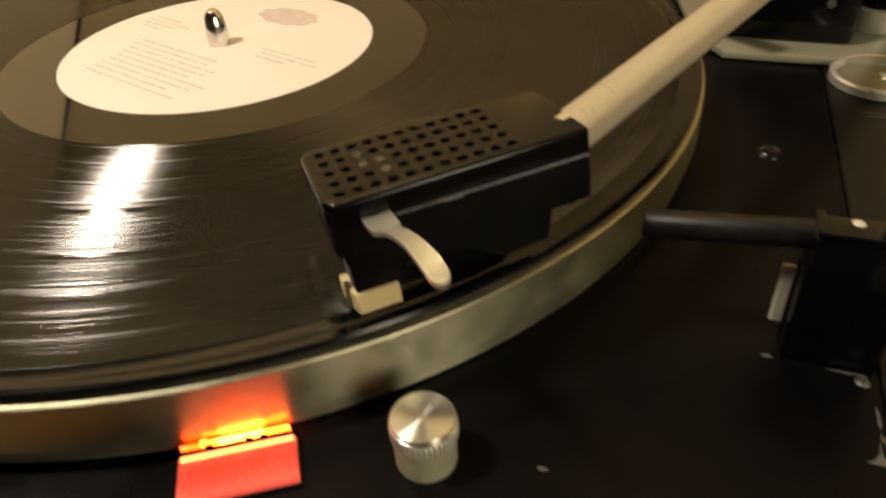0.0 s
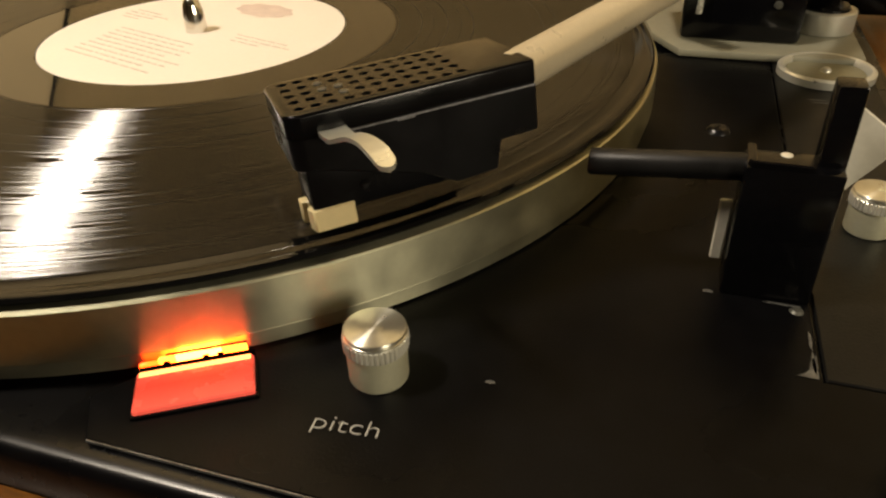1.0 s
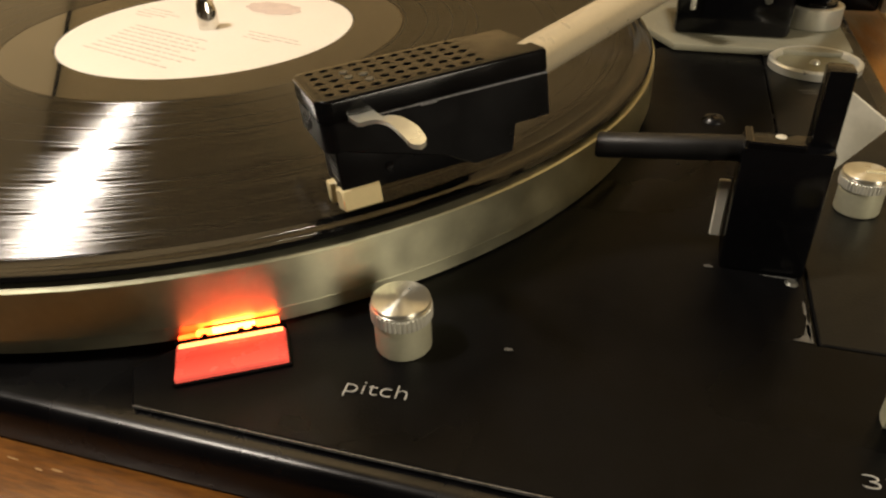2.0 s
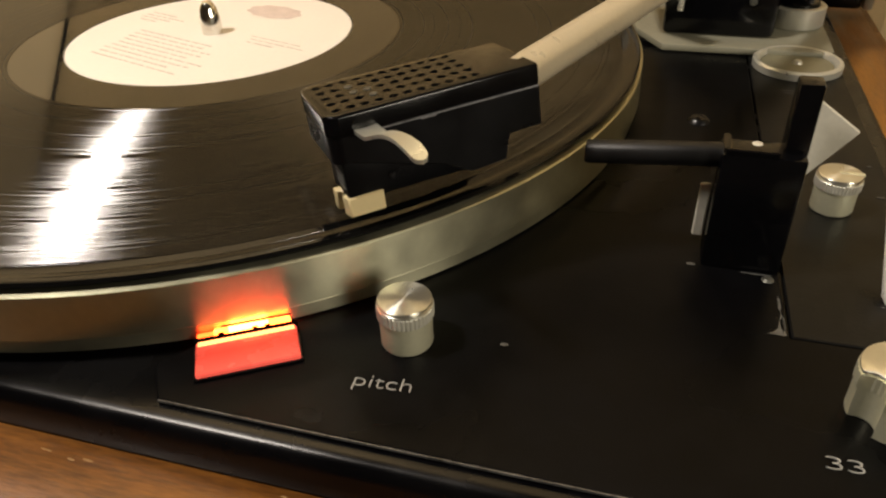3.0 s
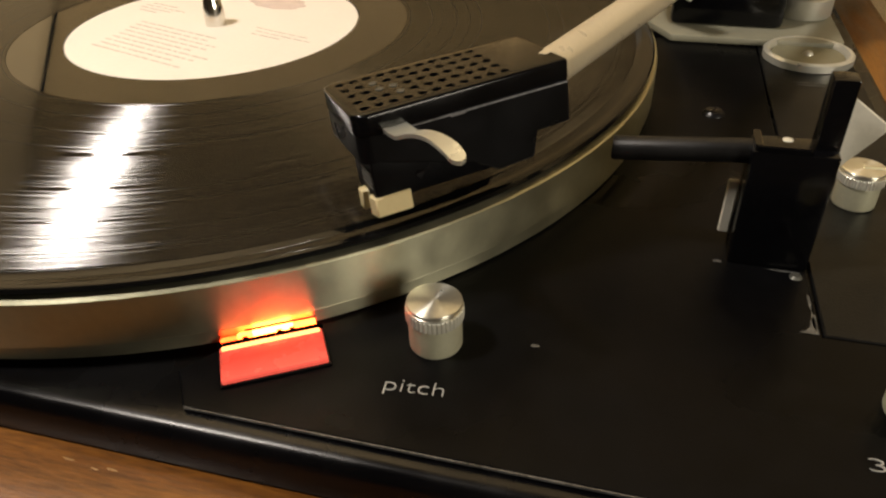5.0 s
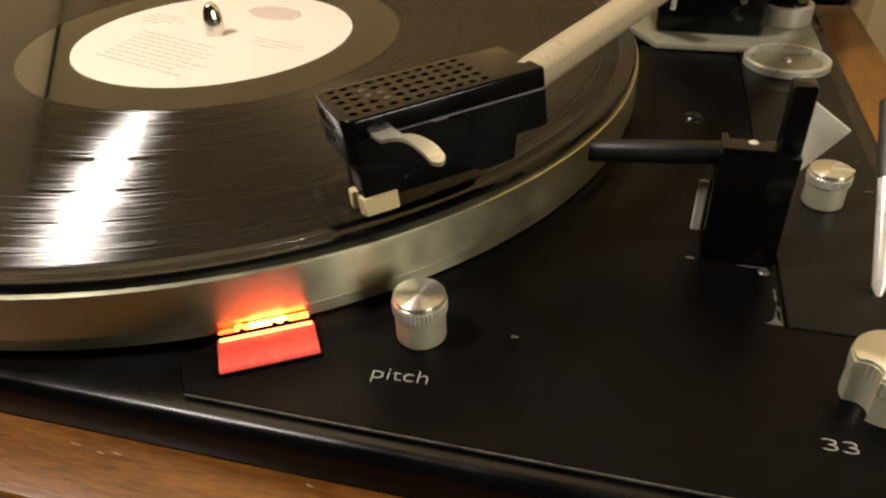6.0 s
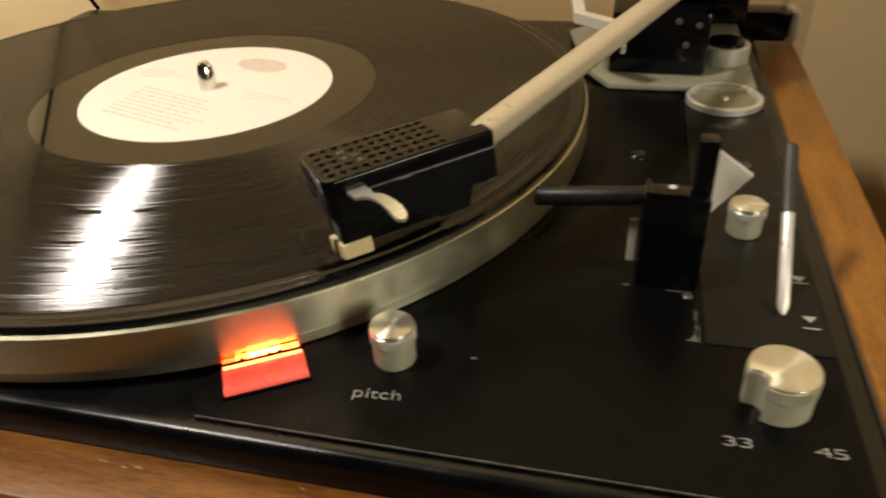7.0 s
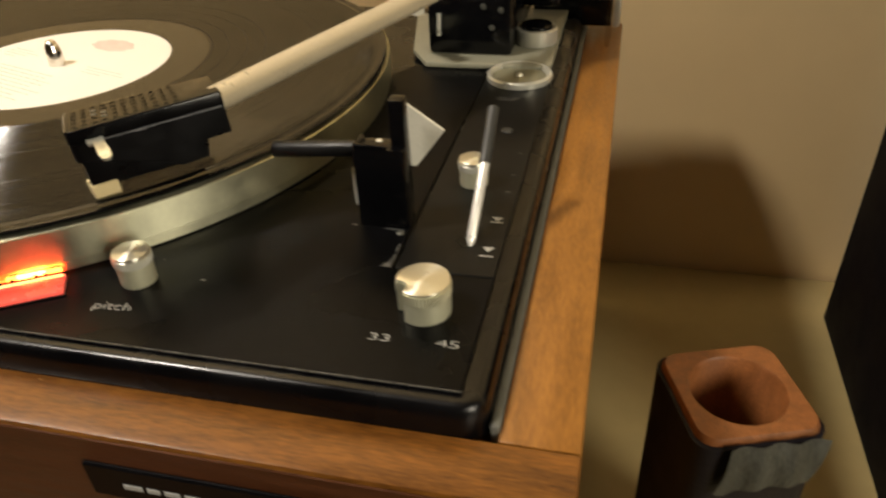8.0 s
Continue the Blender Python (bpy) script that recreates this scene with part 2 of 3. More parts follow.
def lathe(profile, steps=64, close=False):
    """A turned solid: (radius, height) pairs from the axis or a closed ring."""
    bm = bmesh.new()
    rings = []
    for r, z in profile:
        if r < 1e-6:
            rings.append([bm.verts.new((0, 0, z))])
        else:
            rings.append([bm.verts.new((r * math.cos(2 * math.pi * k / steps), r * math.sin(2 * math.pi * k / steps), z)) for k in range(steps)])
    pairs = list(zip(rings, rings[1:]))
    if close:
        pairs.append((rings[-1], rings[0]))
    for a, b in pairs:
        for k in range(steps):
            j = (k + 1) % steps
            if len(a) == 1 and len(b) == 1:
                continue
            if len(a) == 1:
                bm.faces.new((a[0], b[k], b[j]))
            elif len(b) == 1:
                bm.faces.new((a[k], b[0], a[j]))
            else:
                bm.faces.new((a[k], b[k], b[j], a[j]))
    bmesh.ops.recalc_face_normals(bm, faces=bm.faces[:])
    return bm


def prism(outline, z0, z1, bevel=0.0, segments=2):
    """An upright solid over a plan outline."""
    bm = bmesh.new()
    low = [bm.verts.new((x, y, z0)) for x, y in outline]
    top = [bm.verts.new((x, y, z1)) for x, y in outline]
    n = len(outline)
    bm.faces.new(low[::-1])
    bm.faces.new(top)
    for k in range(n):
        bm.faces.new((low[k], low[(k + 1) % n], top[(k + 1) % n], top[k]))
    bmesh.ops.recalc_face_normals(bm, faces=bm.faces[:])
    if bevel:
        bmesh.ops.bevel(bm, geom=bm.edges[:], offset=bevel, segments=segments, profile=0.5, affect="EDGES")
    return bm


def rod(points, radii, steps=20, cap=True):
    """A round bar along points with a radius at each."""
    bm = bmesh.new()
    pts = [Vector(p) for p in points]
    rings = []
    for i, p in enumerate(pts):
        d = (pts[min(i + 1, len(pts) - 1)] - pts[max(i - 1, 0)]).normalized()
        side = d.cross(Vector((0, 0, 1)) if abs(d.z) < 0.95 else Vector((0, 1, 0))).normalized()
        up = side.cross(d)
        rings.append([bm.verts.new(p + radii[i] * (math.cos(2 * math.pi * k / steps) * side + math.sin(2 * math.pi * k / steps) * up)) for k in range(steps)])
    for a, b in zip(rings, rings[1:]):
        for k in range(steps):
            bm.faces.new((a[k], a[(k + 1) % steps], b[(k + 1) % steps], b[k]))
    if cap:
        bm.faces.new(rings[0][::-1])
        bm.faces.new(rings[-1])
    bmesh.ops.recalc_face_normals(bm, faces=bm.faces[:])
    return bm


def lettering(name, words, size, at, mat, parent, thick=0.00012, stretch=1.0, bold=0.0, space=1.0):
    cu = bpy.data.curves.new(name, "FONT")
    cu.body, cu.size, cu.extrude, cu.offset = words, size, thick, bold
    cu.space_character = space
    cu.align_x, cu.align_y = "CENTER", "CENTER"
    tmp = bpy.data.objects.new(name, cu)
    scene.collection.objects.link(tmp)
    me = bpy.data.meshes.new_from_object(tmp.evaluated_get(bpy.context.evaluated_depsgraph_get()))
    bpy.data.objects.remove(tmp)
    me.transform(Matrix.Diagonal((stretch, 1, 1, 1)))
    me.materials.clear()
    me.materials.append(mat)
    ob = new(name, me)
    ob.parent = parent
    ob.matrix_basis = at
    return ob


# ---- room ----
TABLE_Z, WALL_Y = -0.225, 0.236
RW, RF, RT, RB = 3.4, -4.6, 2.75, -0.95  # half width, front, ceiling and floor heights
wall = part("wall_back", box((2 * RW, 0.1, RT - RB), (0, WALL_Y + 0.05, (RT + RB) / 2)), M_WALL, smooth=False)
tagged(wall, "beige painted wall behind the turntable", "wall", kind="structure")
DEPTH, MIDDLE = WALL_Y - RF, (WALL_Y + RF) / 2
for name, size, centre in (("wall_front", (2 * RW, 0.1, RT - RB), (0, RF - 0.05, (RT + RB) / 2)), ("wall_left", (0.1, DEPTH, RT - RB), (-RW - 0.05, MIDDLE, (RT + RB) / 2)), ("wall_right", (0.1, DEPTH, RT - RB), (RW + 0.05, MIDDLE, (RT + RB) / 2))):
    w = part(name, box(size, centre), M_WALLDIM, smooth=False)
    tagged(w, "unseen wall closing the room, darkened to cut bounce light", "wall", kind="structure")
ceiling = part("ceiling", box((2 * RW + 0.2, DEPTH + 0.2, 0.1), (0, MIDDLE, RT + 0.05)), M_CEIL, smooth=False)
tagged(ceiling, "unseen ceiling, darkened to cut bounce light", "ceiling", kind="structure")
floor = part("floor", box((2 * RW + 0.2, DEPTH + 0.2, 0.1), (0, MIDDLE, RB - 0.05)), M_FLOOR, smooth=False)
tagged(floor, "brown wooden floor", "floor", kind="structure")

table = new("side_table")
table.location = (0.15, 0.004, TABLE_Z)
tagged(table, "cream-topped side table against the wall under the turntable", "table")
part("tabletop", box((1.5, 0.47, 0.03), (0, -0.005, -0.015), 0.002), M_TABLE, table)
for sx in (-0.7, 0.7):
    for sy in (-0.2, 0.18):
        part("leg", box((0.04, 0.04, 0.70), (sx, sy, -0.38), 0.002), M_CUPWOOD, table)

# ---- turntable ----
tt = new("turntable")
tt.location = (0.03, 0.0, TABLE_Z)
tagged(tt, "vintage record player with walnut plinth and black deck, running", "record player")
BASE = Matrix.Translation((-0.03, 0.0, -TABLE_Z))  # the deck's own origin: the spindle, z = 0 on the deck plate


def on(x=0, y=0, z=0, rz=0):
    return BASE @ pose(x, y, z, 0, 0, rz)


XR, XL, YF, YB = 0.2212, -0.178, -0.1494, 0.173  # the flat of the pan
BI, BO, BF = 0.2294, 0.2496, -0.1549  # side board's inner and outer face, front board's inner face
WO = 0.0171  # plinth board thickness
WZ = -0.010
H_PL = -TABLE_Z + WZ - 0.012
part("plinth_front", box((BO - XL + 0.026, WO, H_PL), ((BO + XL - 0.026) / 2, BF - WO / 2, WZ - H_PL / 2), 0.0009), M_SHADEDWOOD, tt, "walnut-veneered front board", at=BASE)
# thin panel over the front face, darker and redder than the board
part("front_panel", box((BO - XL + 0.0250, 0.0006, H_PL - 0.0022), ((BO + XL - 0.026) / 2, BF - WO - 0.0003, WZ - 0.0016 - (H_PL - 0.0022) / 2), 0.0002, 1), M_FRONTPANEL, tt, "dark reddish thin front panel", at=BASE)
part("plinth_side", box((BO - BI, YB - BF - 0.0002, H_PL), ((BO + BI) / 2, (YB + BF) / 2 + 0.0001, WZ - H_PL / 2), 0.0008), M_LITWOOD, tt, at=BASE)
part("plinth_side", box((0.018, YB - BF - 0.0002, H_PL), (XL - 0.017, (YB + BF) / 2 + 0.0001, WZ - H_PL / 2), 0.0008), M_LITWOOD, tt, at=BASE)
part("plinth_back", box((BI - XL + 0.006, 0.012, H_PL), ((BI + XL - 0.008) / 2, YB - 0.007, WZ - H_PL / 2), 0.0008), M_SHADEDWOOD, tt, at=BASE)
for fx in (XL + 0.03, XR - 0.03):
    for fy in (YF + 0.03, YB - 0.03):
        part("rubber_foot", lathe([(0, 0), (0.016, 0), (0.018, 0.0135), (0, 0.0135)], 24), M_MAT, tt, at=BASE @ Matrix.Translation((fx, fy, TABLE_Z)))


def deck_pan():
    """The black pan: a flat top whose edge rolls over and down on all sides."""
    bm = bmesh.new()
    prof = [(0.0, -0.0012), (0.0015, -0.0012), (0.0030, -0.0013), (0.0040, -0.0019), (0.0047, -0.0031), (0.0053, -0.0052), (0.0056, -0.0085), (0.0056, -0.0125)]
    loops = []
    for off, z in prof:
        r = 0.0025 + off
        pts = []
        for cx, cy, a0 in ((XR - 0.0025, YB - 0.014, 0), (XL + 0.0025, YB - 0.014, 90), (XL + 0.0025, YF + 0.0025, 180), (XR - 0.0025, YF + 0.0025, 270)):
            for k in range(7):
                a = radians(a0 + 15 * k)
                pts.append(bm.verts.new((cx + r * math.cos(a), cy + r * math.sin(a), z)))
        loops.append(pts)
    bm.faces.new(loops[0])
    for a, b in zip(loops, loops[1:]):
        for k in range(len(a)):
            bm.faces.new((a[k], b[k], b[(k + 1) % len(a)], a[(k + 1) % len(a)]))
    bm.faces.new(loops[-1][::-1])
    bmesh.ops.recalc_face_normals(bm, faces=bm.faces[:])
    return bm


part("deck_pan", deck_pan(), M_GLOSSBLACK, tt, "glossy black deck pan with rolled edge", at=BASE)
SEAM_X, SEAM_Y, PE = 0.1880, -0.1030, XR - 0.0016
# plain grey strip in the gap beside the pan
part("edge_strip", box((0.0024, 0.318, 0.006), (0.22815, 0.0070, -0.0112), 0.0006, 2), M_GREYSTRIP, tt, "grey strip between pan and side board", at=BASE)
part("deck_plate", prism([(0.0727, YF), (PE, YF), (PE, SEAM_Y), (SEAM_X, SEAM_Y), (SEAM_X, 0.066), (0.152, 0.066), (0.131, 0.033), (0.131, -0.05), (0.0667, -0.1411)], -0.0011, 0.0, 0.0003, 1), M_PLATE, tt, "satin black control plate, scuffed", at=BASE)
part("scale_plate", prism([(SEAM_X + 0.0008, SEAM_Y + 0.0006), (PE, SEAM_Y + 0.0006), (PE, 0.066), (SEAM_X + 0.0008, 0.066)], -0.0011, -0.0001, 0.0003, 1), M_SCALE, tt, "dark grey scale plate", at=BASE)
# highlight on the plate's bevel, painted as a paler metal strip
part("plate_edge", box((PE - 0.0730, 0.0003, 0.0005), ((PE + 0.0730) / 2, YF - 0.0001, -0.0003)), M_EDGE, tt, "front edge of the plate with its glint painted on", at=BASE, smooth=False)

# platter and spindle
PR, PZ = 0.1516, 0.0156
platter = part("platter", lathe([(0, 0.0042), (PR - 0.0014, 0.0042), (PR, 0.0046), (PR, PZ - 0.0003), (PR - 0.0003, PZ), (PR - 0.0034, PZ + 0.0002), (PR - 0.0037, PZ - 0.0005), (PR - 0.0040, 0.0105), (0, 0.0105)], 256), M_RIM, tt, "heavy turned aluminium platter", at=BASE)
part("rim_band", lathe([(0, 0.0003), (PR - 0.0014, 0.0003), (PR - 0.0011, 0.0006), (PR - 0.0009, 0.0037), (PR - 0.0011, 0.0039), (0, 0.0039)], 256), M_RIM, platter, "lower flange of the platter")
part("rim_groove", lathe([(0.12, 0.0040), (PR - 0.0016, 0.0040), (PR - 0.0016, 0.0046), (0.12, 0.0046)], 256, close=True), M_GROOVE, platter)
part("rubber_mat", lathe([(0, 0.0), (0.1470, 0.0), (0.1471, 0.0008), (0.1440, 0.0012), (0.1430, 0.0059), (0, 0.0059)], 128), M_MAT, platter, at=Matrix.Translation((0, 0, 0.0107)))
part("spindle", lathe([(0, 0.0296), (0.0012, 0.0293), (0.0022, 0.0284), (0.0029, 0.0269), (0.0032, 0.0249), (0.0035, 0.0240), (0.0036, 0.0185), (0.0036, 0.006), (0, 0.006)], 32), M_CHROME, tt, "polished steel spindle", at=BASE)

# ---- record ----
RZ = 0.0181
record = new("vinyl_record")
record.location = (0, 0, RZ)
tagged(record, "black vinyl record with cream label on the platter", "record")
RG = 0.1446  # the grooves end here; a smooth lead-in and a rounded bead follow
part("disc", lathe([(0.0676, 0.0), (RG, 0.0), (RG, -0.0012), (0.0676, -0.0012)], 256, close=True), M_VINYL, record)
part("lead_in", lathe([(RG + 0.0001, -0.0001), (0.1462, -0.0005), (0.1476, -0.0004), (0.1490, 0.0000), (0.1500, -0.0003), (0.1505, -0.0010), (0.1500, -0.0016), (RG + 0.0001, -0.0012)], 256, close=True), M_LEADIN, record, "smooth black lead-in edge")
part("run_out", lathe([(0.0505, -0.0001), (0.0675, -0.0001), (0.0675, -0.0012), (0.0505, -0.0012)], 160, close=True), M_DEADWAX, record, "smooth run-out band")
label = part("label", lathe([(0.0, 0.0), (0.0490, 0.0), (0.0500, -0.0002), (0.0504, -0.0012), (0.0, -0.0012)], 160), M_LABEL, record, "cream paper label with grey print")


def bars(rows, h):
    bm = bmesh.new()
    for x0, x1, y in rows:
        bmesh.ops.create_cube(bm, size=1, matrix=Matrix.Translation(((x0 + x1) / 2, y, 0)) @ Matrix.Diagonal((x1 - x0, h, 0.0001, 1)))
    return bm


LABEL_TURN = pose(0, 0, 0.0001, 0, 0, -18)


def text_block(x0, x1, y, n, step, h, drift):
    """Ragged lines of small print, broken into words."""
    for k in range(n):
        rows, x = [], x0 + drift * k + random.uniform(0, 0.003)
        end = x1 + drift * k - random.uniform(0, 0.012)
        while x < end:
            ln = random.uniform(0.0015, 0.0055)
            rows.append((x, min(x + ln, end + 0.001), y - step * k))
            x += ln + random.uniform(0.0006, 0.0014)
        part("print_line", bars(rows, h), M_INK, label, at=LABEL_TURN, smooth=False)


text_block(-0.029, 0.020, -0.011, 9, 0.0030, 0.00062, 0.0008)
text_block(0.016, 0.042, 0.004, 3, 0.0026, 0.0005, 0.0)
text_block(-0.042, -0.020, 0.006, 4, 0.0026, 0.0005, 0.0)
bm = lathe([(0, 0.0001), (0.0105, 0.0001), (0.0110, 0), (0, 0)], 40)
for v in bm.verts:
    q = 1 + 0.06 * math.sin(9 * math.atan2(v.co.y, v.co.x))
    v.co.x, v.co.y = 0.002 + v.co.x * 1.15 * q, 0.029 + v.co.y * 0.62 * q
part("emblem", bm, M_EMBLEM, label, "faded pink oval emblem", at=LABEL_TURN)

# ---- headshell, cartridge and tonearm ----
arm = new("tonearm")
arm.parent = tt
arm.matrix_basis = on(0.184, 0.090, 0.0)
tagged(arm, "champagne tonearm with black perforated headshell")
ARM_INV = Matrix.Translation((-0.184, -0.090, 0.0))
HS = Matrix.Translation((0.0976, -0.1141, 0.0438)) @ Matrix.Rotation(radians(39.4), 4, "Z") @ Matrix.Rotation(radians(-3.6), 4, "Y") @ Matrix.Rotation(radians(-5), 4, "X") @ Matrix.Scale(0.948, 4)
HSL = ARM_INV @ HS  # x: back along the shell, y: to its left, z: up, from the front right top corner
HL, HW = 0.0482, 0.0236


def shell_outline(inset=0.0):
    """The headshell's plan: rounded corners at the front, nearly square ones at the back."""
    out = []
    for cx, cy, r, a0 in ((HL - 0.0008, 0.0016, 0.0008, 270), (HL - 0.0008, HW - 0.0016, 0.0008, 0), (0.0030, HW - 0.0030, 0.0030, 90), (0.0030, 0.0030, 0.0030, 180)):
        for k in range(7):
            a = radians(a0 + 15 * k)
            out.append((cx + (r - inset) * math.cos(a), cy + (r - inset) * math.sin(a)))
    return out


def shell_top():
    bm = prism(shell_outline(), -0.0044, 0.0)
    rim = [e for e in bm.edges if all(v.co.z > -0.0001 for v in e.verts)]
    bmesh.ops.bevel(bm, geom=rim, offset=0.0008, segments=3, profile=0.5, affect="EDGES")
    return bm


def shell_with_holes():
    """The perforated lid of the headshell, its holes cut right into it."""
    top = part("lid_blank", shell_top(), M_BLACKPLASTIC, smooth=False)
    bm = bmesh.new()
    for i in range(11):
        for j in range(5):
            if (i, j) not in RIVETED:
                bmesh.ops.create_cone(bm, cap_ends=True, segments=14, radius1=0.00100, radius2=0.00100, depth=0.0060, matrix=Matrix.Translation((0.0034 + 0.0031 * i, 0.0034 + 0.0042 * j, 0.0)))
    drill = part("drill", bm, M_HOLE, smooth=False)
    mod = top.modifiers.new("holes", "BOOLEAN")
    mod.object, mod.operation, mod.solver = drill, "DIFFERENCE", "EXACT"
    me = bpy.data.meshes.new_from_object(top.evaluated_get(bpy.context.evaluated_depsgraph_get()))
    bpy.data.objects.remove(top)
    bpy.data.objects.remove(drill)
    bm = bmesh.new()
    bm.from_mesh(me)
    return bm


RIVETED = ((2, 2), (3, 1), (2, 3), (3, 2))
shell = part("headshell", shell_with_holes(), M_BLACKPLASTIC, arm, "black plastic headshell with rows of holes", at=HSL)
bm = prism([(0.0030, -0.0047), (HL - 0.0002, -0.0047), (HL - 0.0002, -0.0140), (0.0400, -0.0142), (0.0388, -0.0200), (0.0300, -0.0205), (0.0240, -0.0170), (0.0030, -0.0105)], -HW + 0.0012, -0.0006, 0.0003, 1)
part("shell_body", bm, M_BLACKMATTE, shell, at=pose(0, 0, 0, 90, 0, 0))
part("shell_skirt", prism(shell_outline(0.00015), -0.0104, -0.0046), M_BLACKMATTE, shell)
part("seam", box((HL - 0.0062, 0.0004, 0.00026), (HL / 2 + 0.0022, 0.0000, -0.0047)), M_SEAM, shell, "worn bright seam under the lid", smooth=False)
part("seam_chip", box((0.0034, 0.0004, 0.0006), (0.0215, -0.0001, -0.0049), 0.0001, 1), M_SEAM, shell, smooth=False)
rivets = bmesh.new()
bmesh.ops.create_cone(rivets, cap_ends=True, segments=16, radius1=0.0011, radius2=0.0008, depth=0.0010)
rivet_mesh = bpy.data.meshes.new("rivet")
rivets.to_mesh(rivet_mesh)
rivets.free()
rivet_mesh.materials.append(M_RIVET)
for i, j in RIVETED:
    h = new("rivet", rivet_mesh)
    h.parent = shell
    h.matrix_basis = pose(0.0034 + 0.0031 * i, 0.0034 + 0.0042 * j, -0.0003)
cart = part("cartridge", box((0.0270, 0.0120, 0.0105), (0.0153, 0.0073, -0.0147), 0.0006), M_BLACKMATTE, arm, "black pickup cartridge", at=HSL)
bm = prism([(0.0015, 0.0010), (0.0095, 0.0010), (0.0095, 0.0090), (0.0002, 0.0090), (0.0002, 0.0066), (0.0018, 0.0064), (0.0018, 0.0040), (0.0008, 0.0038)], -0.0232, -0.0186, 0.0003, 1)
guard = part("stylus_guard", bm, M_CREAM, cart, "cream plastic stylus holder")
part("guard_slot", box((0.0004, 0.0016, 0.0022), (0.0018, 0.0052, -0.0206)), M_RIVET, guard, smooth=False)
for k in range(4):
    part("print_line", box((0.0002, 0.0062, 0.0004), (0.0017, 0.0050, -0.0134 - 0.0011 * k)), M_DIMPRINT, cart, smooth=False)
part("cartridge_screw", lathe([(0, 0.0003), (0.0009, 0.0002), (0.0010, 0), (0, 0)], 14), M_BLACKPLASTIC, cart, at=Matrix.Translation((0.0120, 0.0013, -0.0160)) @ pose(0, 0, 0, 90, 0, 0))


def finger_lift():
    """A thin strip: a square tab at the shell, then a narrower blade that arches out to a rounded tip."""
    keys = [(0.0078, 0.0022, -0.0040), (0.0080, -0.0022, -0.0040), (0.0083, -0.0050, -0.0039), (0.0086, -0.0072, -0.0032), (0.0091, -0.0115, -0.0018), (0.0097, -0.0165, -0.0010), (0.0102, -0.0212, -0.0012), (0.0105, -0.0238, -0.0020)]
    widths = [0.0025, 0.0025, 0.0024, 0.0014, 0.0014, 0.0015, 0.0017, 0.0016]
    pts, half = [], []
    for i in range(len(keys) - 1):
        p0, p1, p2, p3 = (Vector(keys[min(max(i + d, 0), len(keys) - 1)]) for d in (-1, 0, 1, 2))
        for k in range(5):
            t = k / 5
            pts.append(0.5 * (2 * p1 + (p2 - p0) * t + (2 * p0 - 5 * p1 + 4 * p2 - p3) * t * t + (3 * p1 - p0 - 3 * p2 + p3) * t ** 3))
            half.append(widths[i] + (widths[i + 1] - widths[i]) * t)
    for a in (0, 25, 45, 62, 76, 86):
        pts.append(Vector(keys[-1]) + Vector((0.0001, -0.0016, -0.0007)) * math.sin(radians(a)))
        half.append(0.0016 * math.cos(radians(a)))
    bm = bmesh.new()
    top, low = [], []
    for i, (p, h) in enumerate(zip(pts, half)):
        d = pts[min(i + 1, len(pts) - 1)] - pts[max(i - 1, 0)]
        side = Vector((-d.y, d.x, 0)).normalized()
        lift = Vector((0, 0, 0.0004))
        top.append([bm.verts.new(p + side * h + lift), bm.verts.new(p - lift * 0.4 + lift), bm.verts.new(p - side * h + lift)])
        low.append([bm.verts.new(p + side * h - lift), bm.verts.new(p - lift * 1.4), bm.verts.new(p - side * h - lift)])
    for i in range(len(pts) - 1):
        for k in (0, 1):
            bm.faces.new((top[i][k], top[i][k + 1], top[i + 1][k + 1], top[i + 1][k]))
            bm.faces.new((low[i][k + 1], low[i][k], low[i + 1][k], low[i + 1][k + 1]))
        bm.faces.new((top[i][0], top[i + 1][0], low[i + 1][0], low[i][0]))
        bm.faces.new((top[i][2], low[i][2], low[i + 1][2], top[i + 1][2]))
    for t, l, flip in ((top[0], low[0], 1), (top[-1], low[-1], -1)):
        bm.faces.new((t[0], t[1], t[2], l[2], l[1], l[0])[::flip])
    bmesh.ops.recalc_face_normals(bm, faces=bm.faces[:])
    return bm


part("finger_lift", finger_lift(), M_FINGER, shell, "curved silver finger lift")

tube = part("arm_tube", rod([(0.1271, -0.0818, 0.0419), (0.1603, 0.0000, 0.0452), (0.1951, 0.0861, 0.0489)], [0.0042, 0.0043, 0.0044], 24), M_ARM, arm, "champagne metal arm tube", at=ARM_INV)
part("gimbal", box((0.034, 0.022, 0.022), (0.1955, 0.0975, 0.0430), 0.003), M_BLACKPLASTIC, arm, "black gimbal bearing block", at=ARM_INV)
part("counterweight", lathe([(0, -0.011), (0.014, -0.011), (0.015, -0.010), (0.015, 0.010), (0.014, 0.011), (0, 0.011)], 40), M_BLACKPLASTIC, arm, at=ARM_INV @ Matrix.Translation((0.2015, 0.1205, 0.0480)) @ pose(0, 0, 0, 90, 0, -20))
base = part("arm_base", prism([(0.1460, 0.0800), (0.1567, 0.0622), (0.2160, 0.0622), (0.2185, 0.0650), (0.2185, 0.158), (0.152, 0.158), (0.1335, 0.136)], 0.0002, 0.0030, 0.0008), M_GREYPAINT, tt, "pale grey tonearm base plate", at=BASE)
part("arm_tower", box((0.0415, 0.080, 0.0275), (0.1768, 0.1140, 0.0169), 0.002), M_BLACKPLASTIC, tt, "black tonearm tower", at=BASE)
part("arm_housing", box((0.0190, 0.040, 0.0150), (0.2075, 0.136, 0.0225), 0.002), M_BLACKPLASTIC, tt, at=BASE)
ring = bmesh.new()
